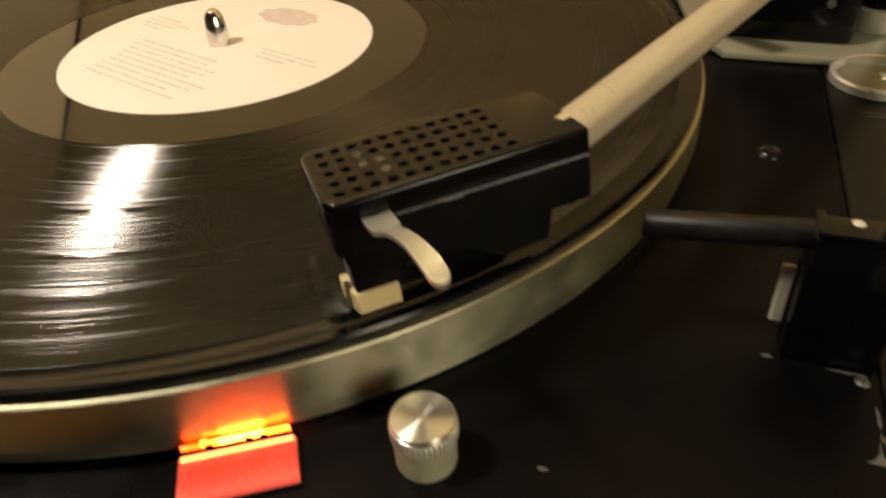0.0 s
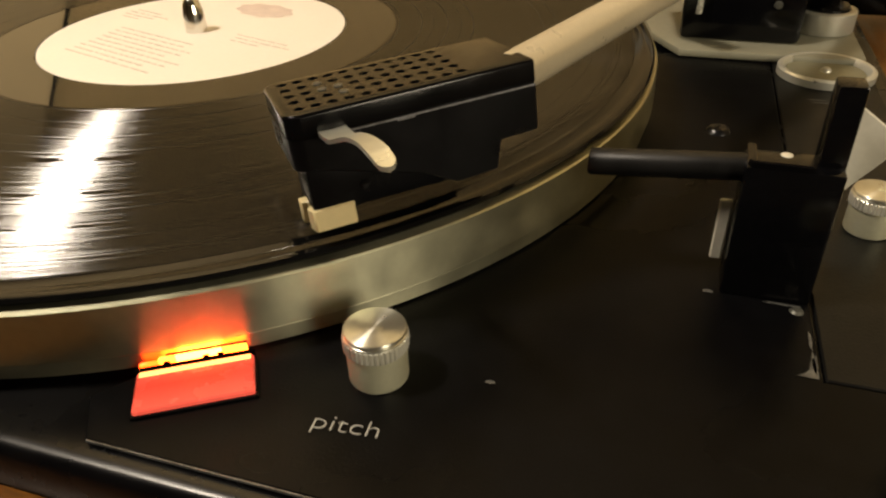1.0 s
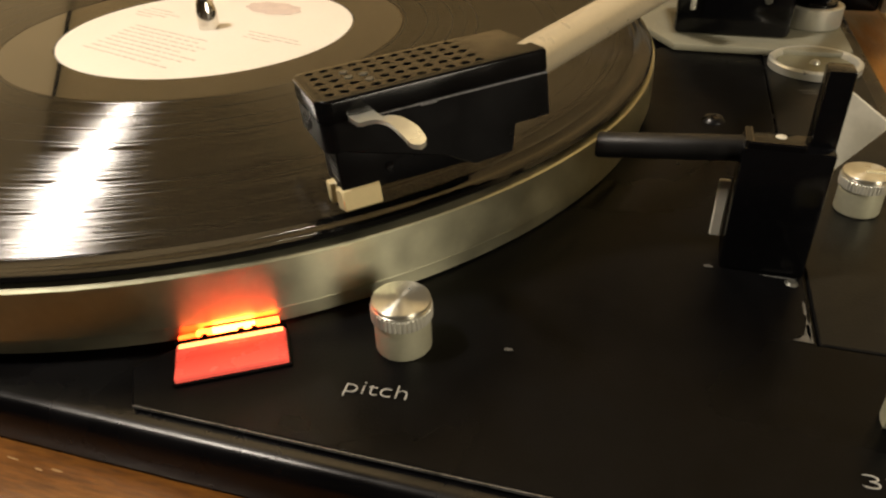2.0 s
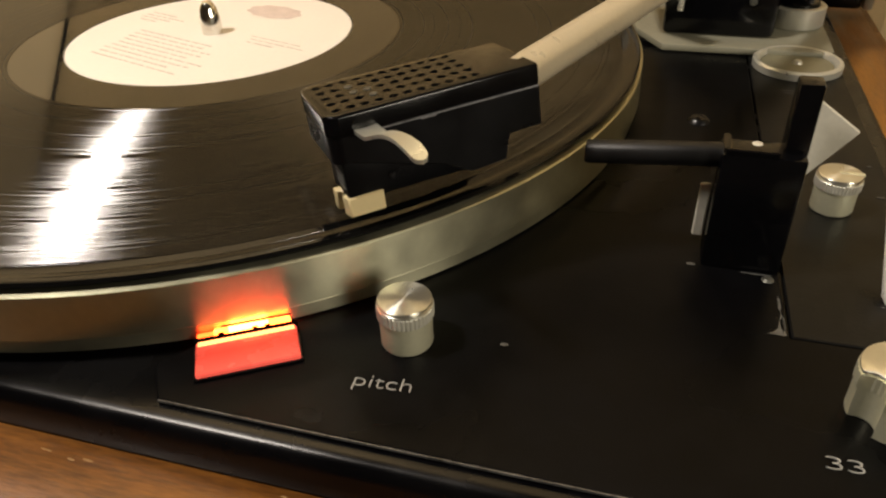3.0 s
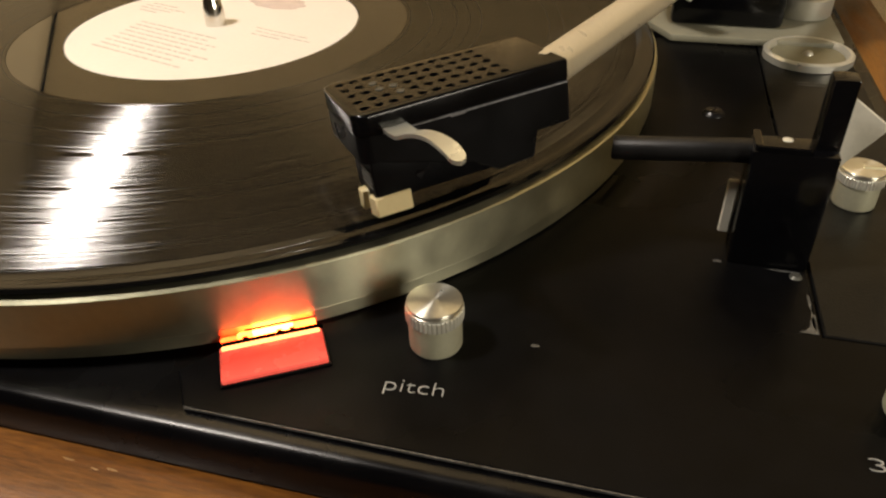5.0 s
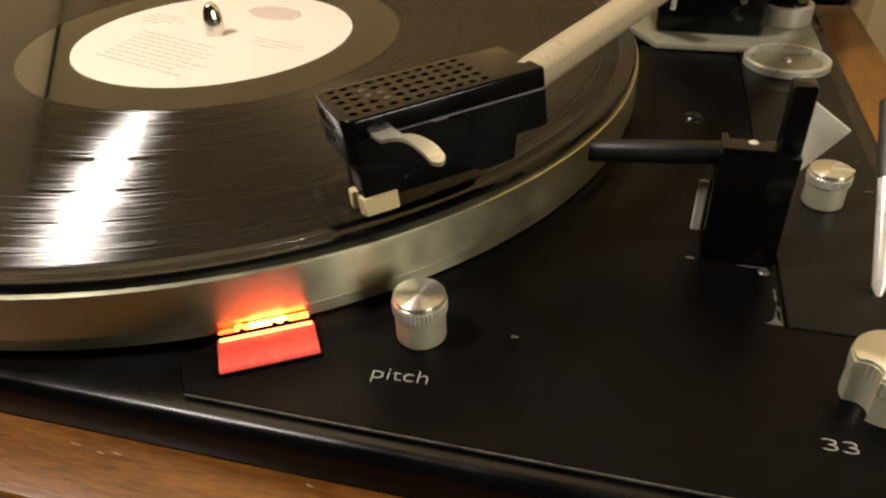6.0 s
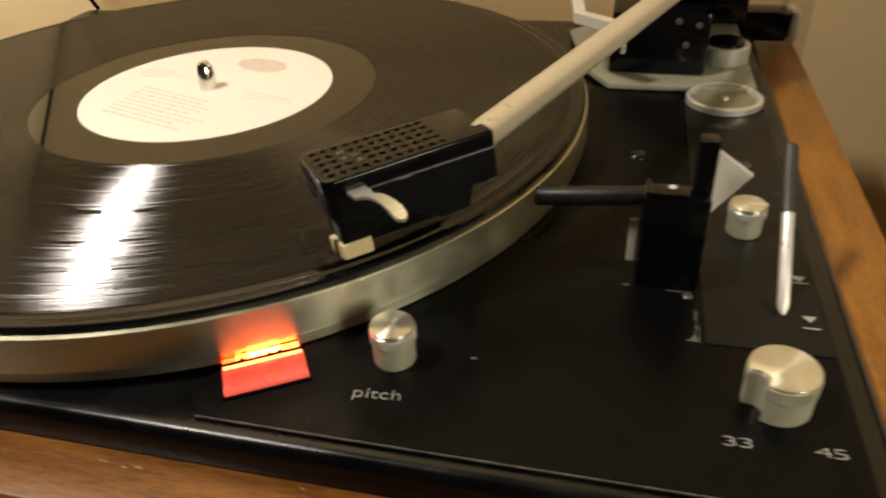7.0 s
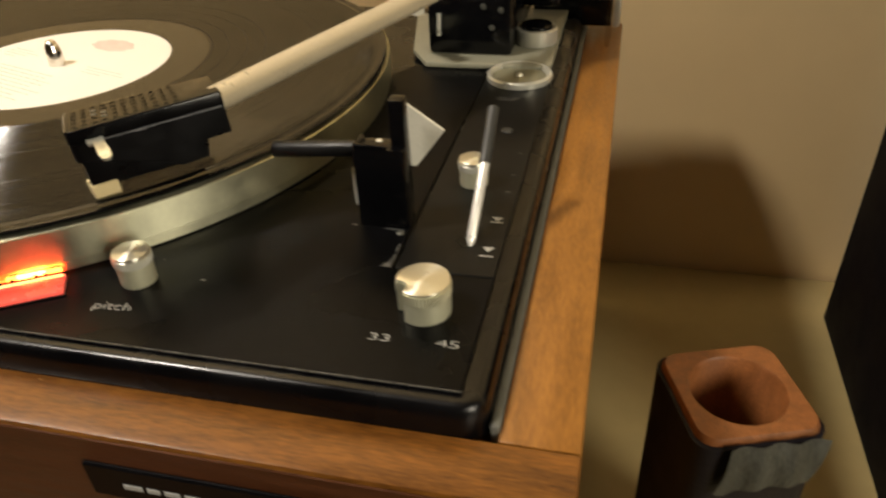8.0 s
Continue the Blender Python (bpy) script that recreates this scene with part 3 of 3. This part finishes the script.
path = [(0.1364, 0.0965), (0.1403, 0.0648), (0.1565, 0.0520)]
inner = [(0.1414, 0.0965), (0.1449, 0.0672), (0.1596, 0.0557)]
for z in (0.0283, 0.0325):
    for p in path + inner[::-1]:
        ring.verts.new((*p, z))
ring.verts.ensure_lookup_table()
n = 6
ring.faces.new([ring.verts[k] for k in range(n)][::-1])
ring.faces.new([ring.verts[n + k] for k in range(n)])
for k in range(n):
    ring.faces.new((ring.verts[k], ring.verts[(k + 1) % n], ring.verts[n + (k + 1) % n], ring.verts[n + k]))
bmesh.ops.recalc_face_normals(ring, faces=ring.faces[:])
part("gimbal_arm", ring, M_CLIP, tt, "pale grey gimbal frame", at=BASE, smooth=False)
part("bearing_pin", rod([(0.1618, 0.0725, 0.013), (0.1623, 0.0725, 0.0235)], [0.0011, 0.0011], 12), M_SILVER, tt, at=BASE)
for x, z in ((0.1840, 0.0270), (0.1925, 0.0255), (0.1880, 0.0170)):
    part("bearing_screw", lathe([(0, 0.0012), (0.0012, 0.0010), (0.0015, 0), (0, 0)], 16), M_RIVET, tt, at=BASE @ Matrix.Translation((x, 0.0739, z)) @ pose(0, 0, 0, 90, 0, 0))
part("trim_drum", lathe([(0, 0.0), (0.0105, 0.0), (0.0108, 0.0005), (0.0108, 0.0075), (0.0102, 0.008), (0.0085, 0.008), (0.0082, 0.0065), (0, 0.0065)], 40), M_SILVER, tt, "silver trim dial", at=on(0.2072, 0.0965, 0.0032))

part("drum_cap", lathe([(0, 0.0098), (0.0074, 0.0096), (0.0080, 0.0090), (0.0080, 0.0064), (0, 0.0064)], 40), M_BLACKPLASTIC, tt, "black cap of the trim dial", at=on(0.2072, 0.0965, 0.0032))

# dial beside the tonearm
dial = part("dial", lathe([(0, 0.0004), (0.0126, 0.0004), (0.0130, 0.0022), (0.0137, 0.0029), (0.0146, 0.0030), (0.0153, 0.0024), (0.0153, 0.0), (0, 0.0)], 96), M_SILVER, tt, "satin silver rotary dial with raised rim", at=on(0.2047, 0.0537, 0.0002))
part("dial_face", lathe([(0, 0.0013), (0.0124, 0.0011), (0.0124, 0.0005), (0, 0.0005)], 64), M_DIALFACE, dial, "dull olive dial face")
part("dial_hub", lathe([(0, 0.0026), (0.0010, 0.0025), (0.0016, 0.0019), (0.0018, 0.0012), (0, 0.0012)], 24), M_SILVER, dial)


def knob(name, x, y, r, h, label, notch=0.0, grip=0.0):
    """A turned aluminium knob: body, knurled collar and spun top."""
    body = part(name, lathe([(0, 0), (r * 0.90, 0), (r * 0.92, 0.0003), (r * 0.92, h * 0.63), (0, h * 0.63)], 64), M_ALU, tt, label, at=on(x, y, 0.0002))
    bm = bmesh.new()
    n = 120
    rings = []
    for z, q in ((0.63, 0.95), (0.65, 1.0), (0.86, 1.0), (0.88, 0.965)):
        rings.append([bm.verts.new((r * (q if k % 3 else min(q, 0.955)) * math.cos(2 * math.pi * k / n), r * (q if k % 3 else min(q, 0.955)) * math.sin(2 * math.pi * k / n), h * z)) for k in range(n)])
    for lo, hi in zip(rings, rings[1:]):
        for k in range(n):
            bm.faces.new((lo[k], lo[(k + 1) % n], hi[(k + 1) % n], hi[k]))
    bm.faces.new(rings[0][::-1])
    bm.faces.new(rings[-1])
    part("collar", bm, M_ALU_RIBBED, body, smooth=False)
    part("cap", lathe([(0, h), (r * 0.90, h), (r * 0.935, h * 0.99), (r * 0.95, h * 0.975), (r * 0.95, h * 0.945), (r * 0.92, h * 0.935), (r * 0.92, h * 0.915), (r * 0.965, h * 0.905), (r * 0.965, h * 0.88), (0, h * 0.88)], 96), M_ALU_TURNED, body, "spun aluminium cap")
    return body


knob("pitch_knob", 0.1138, -0.1221, 0.0058, 0.0109, "small turned aluminium pitch knob")
stop = knob("stop_knob", 0.2028, -0.0480, 0.0055, 0.0100, "small turned aluminium knob")


part("pointer", box((0.0058, 0.0014, 0.0007), (0.0026, 0.0, 0.0098), 0.0002, 1), M_ALU, stop)


def speed_knob():
    """A wider knob with a round bite out of its front."""
    r, h = 0.0078, 0.0107
    ca = radians(215)
    cx, cy, cr = r * 1.02 * math.cos(ca), r * 1.02 * math.sin(ca), 0.0029
    out = []
    for k in range(96):
        a = 2 * math.pi * k / 96
        x, y = r * math.cos(a), r * math.sin(a)
        d = math.hypot(x - cx, y - cy)
        if d < cr:
            n = Vector((-math.cos(ca), -math.sin(ca)))
            side = (x - cx) * -n.y + (y - cy) * n.x
            depth = math.sqrt(max(cr * cr - side * side, 0))
            x, y = cx + n.x * depth - n.y * side, cy + n.y * depth + n.x * side
        out.append((x, y))
    body = part("speed_knob", prism([(x * 0.96, y * 0.96) for x, y in out], 0.0, h * 0.62), M_ALU, tt, "large turned aluminium speed knob with thumb notch", at=on(0.2031, -0.1206, 0.0002))
    teeth = [(x * q, y * q) for k, (x, y) in enumerate(out) for q in (1.0 if k % 2 else 0.965,)]
    part("collar", prism(teeth, h * 0.62, h * 0.90), M_ALU, body, smooth=False)
    part("groove", prism([(x * 0.94, y * 0.94) for x, y in out], h * 0.90, h * 0.935), M_ALU, body)
    part("cap", prism([(x * 0.975, y * 0.975) for x, y in out], h * 0.935, h, 0.0003, 2), M_ALU_TURNED, body, "spun aluminium cap")


speed_knob()

# printed words
lettering("pitch_lettering", "pitch", 0.0048, on(0.1132, -0.1352, 0.0002, 4), M_PRINT, tt, stretch=1.29, bold=-0.00011)
lettering("speed_lettering", "33", 0.0040, on(0.1939, -0.1343, 0.0002, 1), M_PRINT, tt, stretch=1.95, bold=-0.00011, space=0.86)
lettering("speed_lettering", "45", 0.0040, on(0.2126, -0.1338, 0.0002, 1), M_PRINT, tt, stretch=1.95, bold=-0.00011, space=0.86)
for y, up in ((-0.0712, 1), (-0.0890, 0)):
    part("lift_mark", prism([(-0.0018, 0.0014), (0.0, -0.0012), (0.0018, 0.0014)], 0, 0.0001), M_PRINT, tt, at=on(0.2153, y, 0.0002), smooth=False)
    part("lift_mark", box((0.0042, 0.0005, 0.0001)), M_PRINT, tt, at=on(0.2153, y - (0.0016 if up else 0.0034), 0.0002), smooth=False)

# strobe window
sa = 31.0
part("strobe_frame", box((0.0226, 0.0111, 0.0006), (0, 0, 0.0004), 0.0002, 1), M_GLOSSBLACK, tt, at=on(0.0840, -0.1342, 0, sa) @ Matrix.Scale(0.945, 4))
lens = bmesh.new()
bmesh.ops.create_cube(lens, size=1, matrix=Matrix.Translation((0, 0, 0.0011)) @ Matrix.Diagonal((0.0216, 0.0102, 0.0014, 1)))
bmesh.ops.bevel(lens, geom=lens.edges[:], offset=0.0003, segments=1, affect="EDGES")
strobe = part("strobe_lens", lens, M_PRISM, tt, "red strobe lens, neon light painted in as glow", at=on(0.0840, -0.1342, 0, sa) @ Matrix.Scale(0.945, 4))


def bulb(x0, x1, h, mat, name, label=""):
    """A length of glowing glass behind the lens, with a rounded top."""
    bm = box((x1 - x0, 0.0011, h), ((x0 + x1) / 2, 0.0064, 0.0007 + h / 2), 0.0006, 2)
    return part(name, bm, mat, strobe, label)


bulb(-0.0036, 0.0050, 0.0033, M_NEON, "neon_tube", "glowing orange neon lamp")
bulb(-0.0068, -0.00355, 0.0029, M_NEON_MID, "neon_end")
bulb(-0.0104, -0.00675, 0.0023, M_NEON_DIM, "neon_end")
bulb(0.00495, 0.0098, 0.0031, M_NEON_MID, "neon_end")
for x in (-0.0052, 0.0020, 0.0047):
    part("electrode", box((0.0012, 0.0004, 0.0007), (x, 0.0057, 0.0026), 0.0001, 1), M_HOLE, strobe, smooth=False)
part("lamp_shield", box((0.0150, 0.0005, 0.00022), (0.0025, 0.0060, 0.0043)), M_BROWNGLASS, strobe, "dark upper edge of the lamp window")
part("strobe_bar", box((0.0222, 0.0006, 0.0021), (0, 0.0054, 0.0014)), M_HOLE, strobe, smooth=False)
part("lens_edge", box((0.0206, 0.0013, 0.0003), (0, 0.0043, 0.0019), 0.0001, 1), M_LENS_EDGE, strobe, "upper edge of the lens with painted-in glow")

# arm lift with rest
lift = part("arm_lift", box((0.0173, 0.0088, 0.0295), (0.0, -0.0021, 0.01475), 0.0006), M_BLACKPLASTIC, tt, "black arm lift block with post", at=on(0.1794, -0.0752, 0) @ Matrix.Scale(0.965, 4))
part("lift_bar", rod([(-0.0380, -0.0025, 0.0252), (-0.0375, -0.0025, 0.0252), (-0.008, -0.001, 0.0268)], [0.0025, 0.0028, 0.0028], 20), M_LIFT, lift)
part("rest_post", box((0.0050, 0.0054, 0.0300), (0.0062, -0.0008, 0.0302), 0.0006), M_BLACKPLASTIC, lift)
part("well_rim", box((0.0110, 0.0012, 0.0016), (-0.0026, -0.0058, 0.0299), 0.0003, 1), M_BLACKPLASTIC, lift)
part("well_rim", box((0.0016, 0.0080, 0.0016), (-0.0076, -0.0020, 0.0299), 0.0003, 1), M_BLACKPLASTIC, lift)
part("chrome_strip", box((0.0024, 0.0012, 0.0140), (-0.0103, -0.001, 0.0122), 0.0003, 1), M_CLIP, lift, "bright metal strip")
part("lift_screw", lathe([(0, 0.0006), (0.0009, 0.0005), (0.0013, 0.0002), (0.0014, 0), (0, 0)], 20), M_CLIP, lift, at=Matrix.Translation((-0.0012, 0.0003, 0.0292)))
bm = prism([(0.1870, 0.0420), (0.1905, 0.0395), (0.2014, 0.0318), (0.1912, 0.0180), (0.1870, 0.0180)], 0.0, 0.0012, 0.0002, 1)
part("rest_clip", bm, M_CLIP, lift, "pale grey angled clip", at=Matrix.Translation((-0.1818, 0.0770 - 0.0705, 0)) @ pose(0, 0, 0, 90, 0, 0), smooth=False)

# cue lever
lever = part("cue_lever", rod([(0.2092, -0.0870, -0.0005), (0.2092, -0.0855, 0.0011), (0.2100, -0.0643, 0.0177)], [0.0006, 0.00155, 0.00165], 16), M_BRIGHT, tt, "silver cue lever with black grip", at=BASE)
part("grip", rod([(0.2100, -0.0648, 0.0173), (0.2103, -0.0494, 0.0299), (0.2103, -0.0489, 0.0303)], [0.0020, 0.0021, 0.0015], 16), M_GREYPLASTIC, lever)
part("plate_screw", lathe([(0, 0.0006), (0.0016, 0.0006), (0.0026, 0.0012), (0.0034, 0.0004), (0.0036, 0), (0, 0)], 24), M_GLOSSBLACK, tt, at=on(0.1707, -0.0009, 0))

# scuffs and small hardware on the plates
M_SCUFF = material("bare_metal_scuff", (0.115, 0.115, 0.108), 0.5, vary=0.6, scale=500, metal=0.4)


def chip(name, x, y, lx, ly, rz=0):
    out = []
    for k in range(18):
        a = 2 * math.pi * k / 18
        q = random.uniform(0.65, 1.1)
        out.append((lx * q * math.cos(a), ly * q * math.sin(a)))
    part(name, prism(out, 0, 0.00005), M_SCUFF, tt, at=on(x, y, 0.0001, rz), smooth=False)


chip("paint_chip", 0.1332, -0.1187, 0.0010, 0.0005)
part("corner_scuff", prism([(0.1876, -0.1028), (0.1877, -0.0962), (0.1866, -0.0982), (0.1862, -0.1005), (0.1853, -0.1018), (0.1840, -0.1026)], 0, 0.00005), M_SCUFF, tt, at=on(0, 0, 0.0001), smooth=False)
chip("edge_scuff", 0.1871, -0.0985, 0.0004, 0.0036)
chip("edge_scuff", 0.1871, -0.0925, 0.0003, 0.0030)
chip("edge_scuff", 0.1830, -0.0822, 0.0038, 0.0003)
chip("edge_scuff", 0.1690, -0.0813, 0.0012, 0.0006)
chip("paint_chip", 0.1155, -0.1108, 0.0003, 0.0002)
part("bracket_screw", lathe([(0, 0.0005), (0.0009, 0.0005), (0.0014, 0.0), (0, 0)], 16), M_RIVET, tt, at=on(0.1854, -0.0838, 0.0001))
part("plate_screw", lathe([(0, 0.0004), (0.0012, 0.0006), (0.0022, 0.0004), (0.0024, 0), (0, 0)], 20), M_GREYPLASTIC, tt, at=on(0.2077, -0.0031, 0.0))
for x, y, ln in ((0.2000, 0.0300, 0.0052), (0.2062, 0.0300, 0.0046), (0.2026, 0.0277, 0.0084), (0.2158, -0.0525, 0.0018), (0.2158, -0.0400, 0.0018), (0.2160, -0.0225, 0.0012)):
    part("scale_mark", box((ln, 0.0006, 0.0001)), M_DIMPRINT, tt, at=on(x, y, 0.0001), smooth=False)

# flecks of wear along the front board's upper edge
for x, y, ln in ((0.0512, -0.1588, 0.0016), (0.0578, -0.1596, 0.0010), (0.0610, -0.1590, 0.0014), (0.1015, -0.1570, 0.0009)):
    out = [(ln * q * math.cos(a), 0.00022 * q * math.sin(a)) for k in range(10) for a, q in ((2 * math.pi * k / 10, random.uniform(0.6, 1.1)),)]
    part("wear_fleck", prism(out, 0, 0.00005), M_FLECK, tt, at=on(x, y, WZ + 0.00003, -3), smooth=False)

# name plate
plate = part("name_plate", box((0.092, 0.0016, 0.0125), (0, 0, 0), 0.0005, 1), M_BLACKPLASTIC, tt, "black name plate with silver bars", at=BASE @ Matrix.Translation((0.1690, BF - WO - 0.0014, -0.0257)))
x = -0.036
for ln in (0.007, 0.005, 0.006, 0.006, 0.005, 0.007, 0.006, 0.005, 0.007, 0.006):
    part("name_bar", box((ln - 0.0016, 0.0003, 0.0016), (x + ln / 2, -0.0009, -0.0005)), M_PRINT, plate, smooth=False)
    x += ln

# raised clear lid
LYF, LYB, LT = 0.112, 0.1725, 0.0030
LXR, LH = 0.2440, 0.34


def lid_x(z):
    """The lid's left edge spreads outwards as it rises."""
    return -0.1780 - 0.605 * z


bm = prism([(lid_x(0.0), -0.004), (LXR, -0.004), (LXR, LH), (lid_x(LH), LH)], -LYB, -LYB + LT, 0.0006, 1)
lid = part("lid_panel", bm, M_SMOKE, tt, "raised clear acrylic dust cover", at=BASE @ pose(0, 0, 0, 90, 0, 0))
part("lid_side", box((LT, LYB - LT - LYF - 0.0004, LH), (LXR - LT / 2, (LYB - LT + LYF) / 2, LH / 2 - 0.004), 0.0008, 1), M_SMOKE, lid, at=pose(0, 0, 0, -90, 0, 0))
part("lid_edge", rod([(lid_x(0.0) - 0.0012, LYB - LT / 2, -0.003), (lid_x(LH) - 0.0012, LYB - LT / 2, LH)], [0.0014, 0.0014], 12), M_BLACKPLASTIC, lid, "dark polished edge of the cover", at=pose(0, 0, 0, -90, 0, 0))

part("hinge_block", box((0.045, 0.0145, 0.0155), (0.2207, 0.1600, 0.0017), 0.0015), M_BLACKPLASTIC, lid, "black hinge block", at=pose(0, 0, 0, -90, 0, 0))
part("hinge_strip", box((0.0040, 0.0155, 0.0155), (0.2459, 0.1600, 0.0017), 0.0008), M_SILVER, lid, at=pose(0, 0, 0, -90, 0, 0))

# ---- things beside it ----
cup = new("pen_holder")
cup.location = (0.3076, -0.0470, TABLE_Z)
tagged(cup, "wooden pen holder with dark leather sides, empty", "pen holder")
cup.rotation_euler = (0, 0, radians(19))
CH = -0.0850 - TABLE_Z


def rounded_square(half, r, n=8):
    out = []
    for sx, sy, a0 in ((1, 1, 0), (-1, 1, 90), (-1, -1, 180), (1, -1, 270)):
        for k in range(n + 1):
            a = radians(a0 + 90 * k / n)
            out.append((sx * (half - r) + r * math.cos(a), sy * (half - r) + r * math.sin(a)))
    return out


def cup_body():
    bm = bmesh.new()
    sq = rounded_square(0.0243, 0.0077)
    n = len(sq)
    circ = [(0.0180 * math.cos(2 * math.pi * (k - 0.5) / n + 0.03), 0.0180 * math.sin(2 * math.pi * (k - 0.5) / n + 0.03)) for k in range(n)]
    loops = [[bm.verts.new((x * s, y * s, z)) for x, y in pts] for pts, s, z in ((sq, 1, 0), (sq, 1, CH - 0.002), (sq, 0.96, CH), (circ, 1.05, CH), (circ, 1.0, CH - 0.0015), (circ, 1.0, 0.02))]
    for a, b in zip(loops, loops[1:]):
        for k in range(n):
            bm.faces.new((a[k], a[(k + 1) % n], b[(k + 1) % n], b[k]))
    bm.faces.new(loops[0][::-1])
    bm.faces.new(loops[-1])
    bmesh.ops.recalc_face_normals(bm, faces=bm.faces[:])
    return bm


part("cup_body", cup_body(), M_CUPWOOD, cup, "reddish wooden cup with round bore")


def sleeve():
    bm = bmesh.new()
    outer, inner = rounded_square(0.0259, 0.0087), rounded_square(0.0244, 0.0077)
    n = len(outer)
    loops = [[bm.verts.new((x, y, z)) for x, y in pts] for pts, z in ((outer, 0.0), (outer, CH - 0.0035), (inner, CH - 0.0030), (inner, 0.0))]
    for a, b in zip(loops, loops[1:] + loops[:1]):
        for k in range(n):
            bm.faces.new((a[k], a[(k + 1) % n], b[(k + 1) % n], b[k]))
    bmesh.ops.recalc_face_normals(bm, faces=bm.faces[:])
    return bm


def cuff():
    """A wrinkled strip of worn leather turned over the front side."""
    bm = bmesh.new()
    nx, nz = 30, 12
    grid = []
    for i in range(nx + 1):
        col = []
        for k in range(nz + 1):
            x, z = -0.018 + 0.038 * i / nx, CH - 0.026 + 0.0255 * k / nz
            bulge = 0.0016 + 0.0008 * math.sin(9 * i / nx * 2 + 2.2 * k / nz) + 0.0012 * math.sin(math.pi * k / nz)
            col.append(bm.verts.new((x + 0.003 * k / nz, -0.0265 - bulge, z)))
        grid.append(col)
    for i in range(nx):
        for k in range(nz):
            bm.faces.new((grid[i][k], grid[i + 1][k], grid[i + 1][k + 1], grid[i][k + 1]))
    bmesh.ops.solidify(bm, geom=bm.faces[:], thickness=0.0014)
    bmesh.ops.recalc_face_normals(bm, faces=bm.faces[:])
    return bm


part("leather_sleeve", sleeve(), M_LEATHER, cup, "dark leather sleeve")
part("leather_cuff", cuff(), M_CUFF, cup, "worn grey wrinkled leather strip")

spk = new("loudspeaker")
spk.location = (0.412 + 0.09, 0.187 - 0.11, TABLE_Z)
tagged(spk, "black vinyl-covered loudspeaker standing on the table", "loudspeaker")
part("cabinet", box((0.18, 0.22, 0.34), (0, 0, 0.17), 0.002), M_SPEAKER, spk)
part("grille", box((0.166, 0.008, 0.326), (0, -0.1145, 0.17), 0.002), M_GREYPLASTIC, spk)
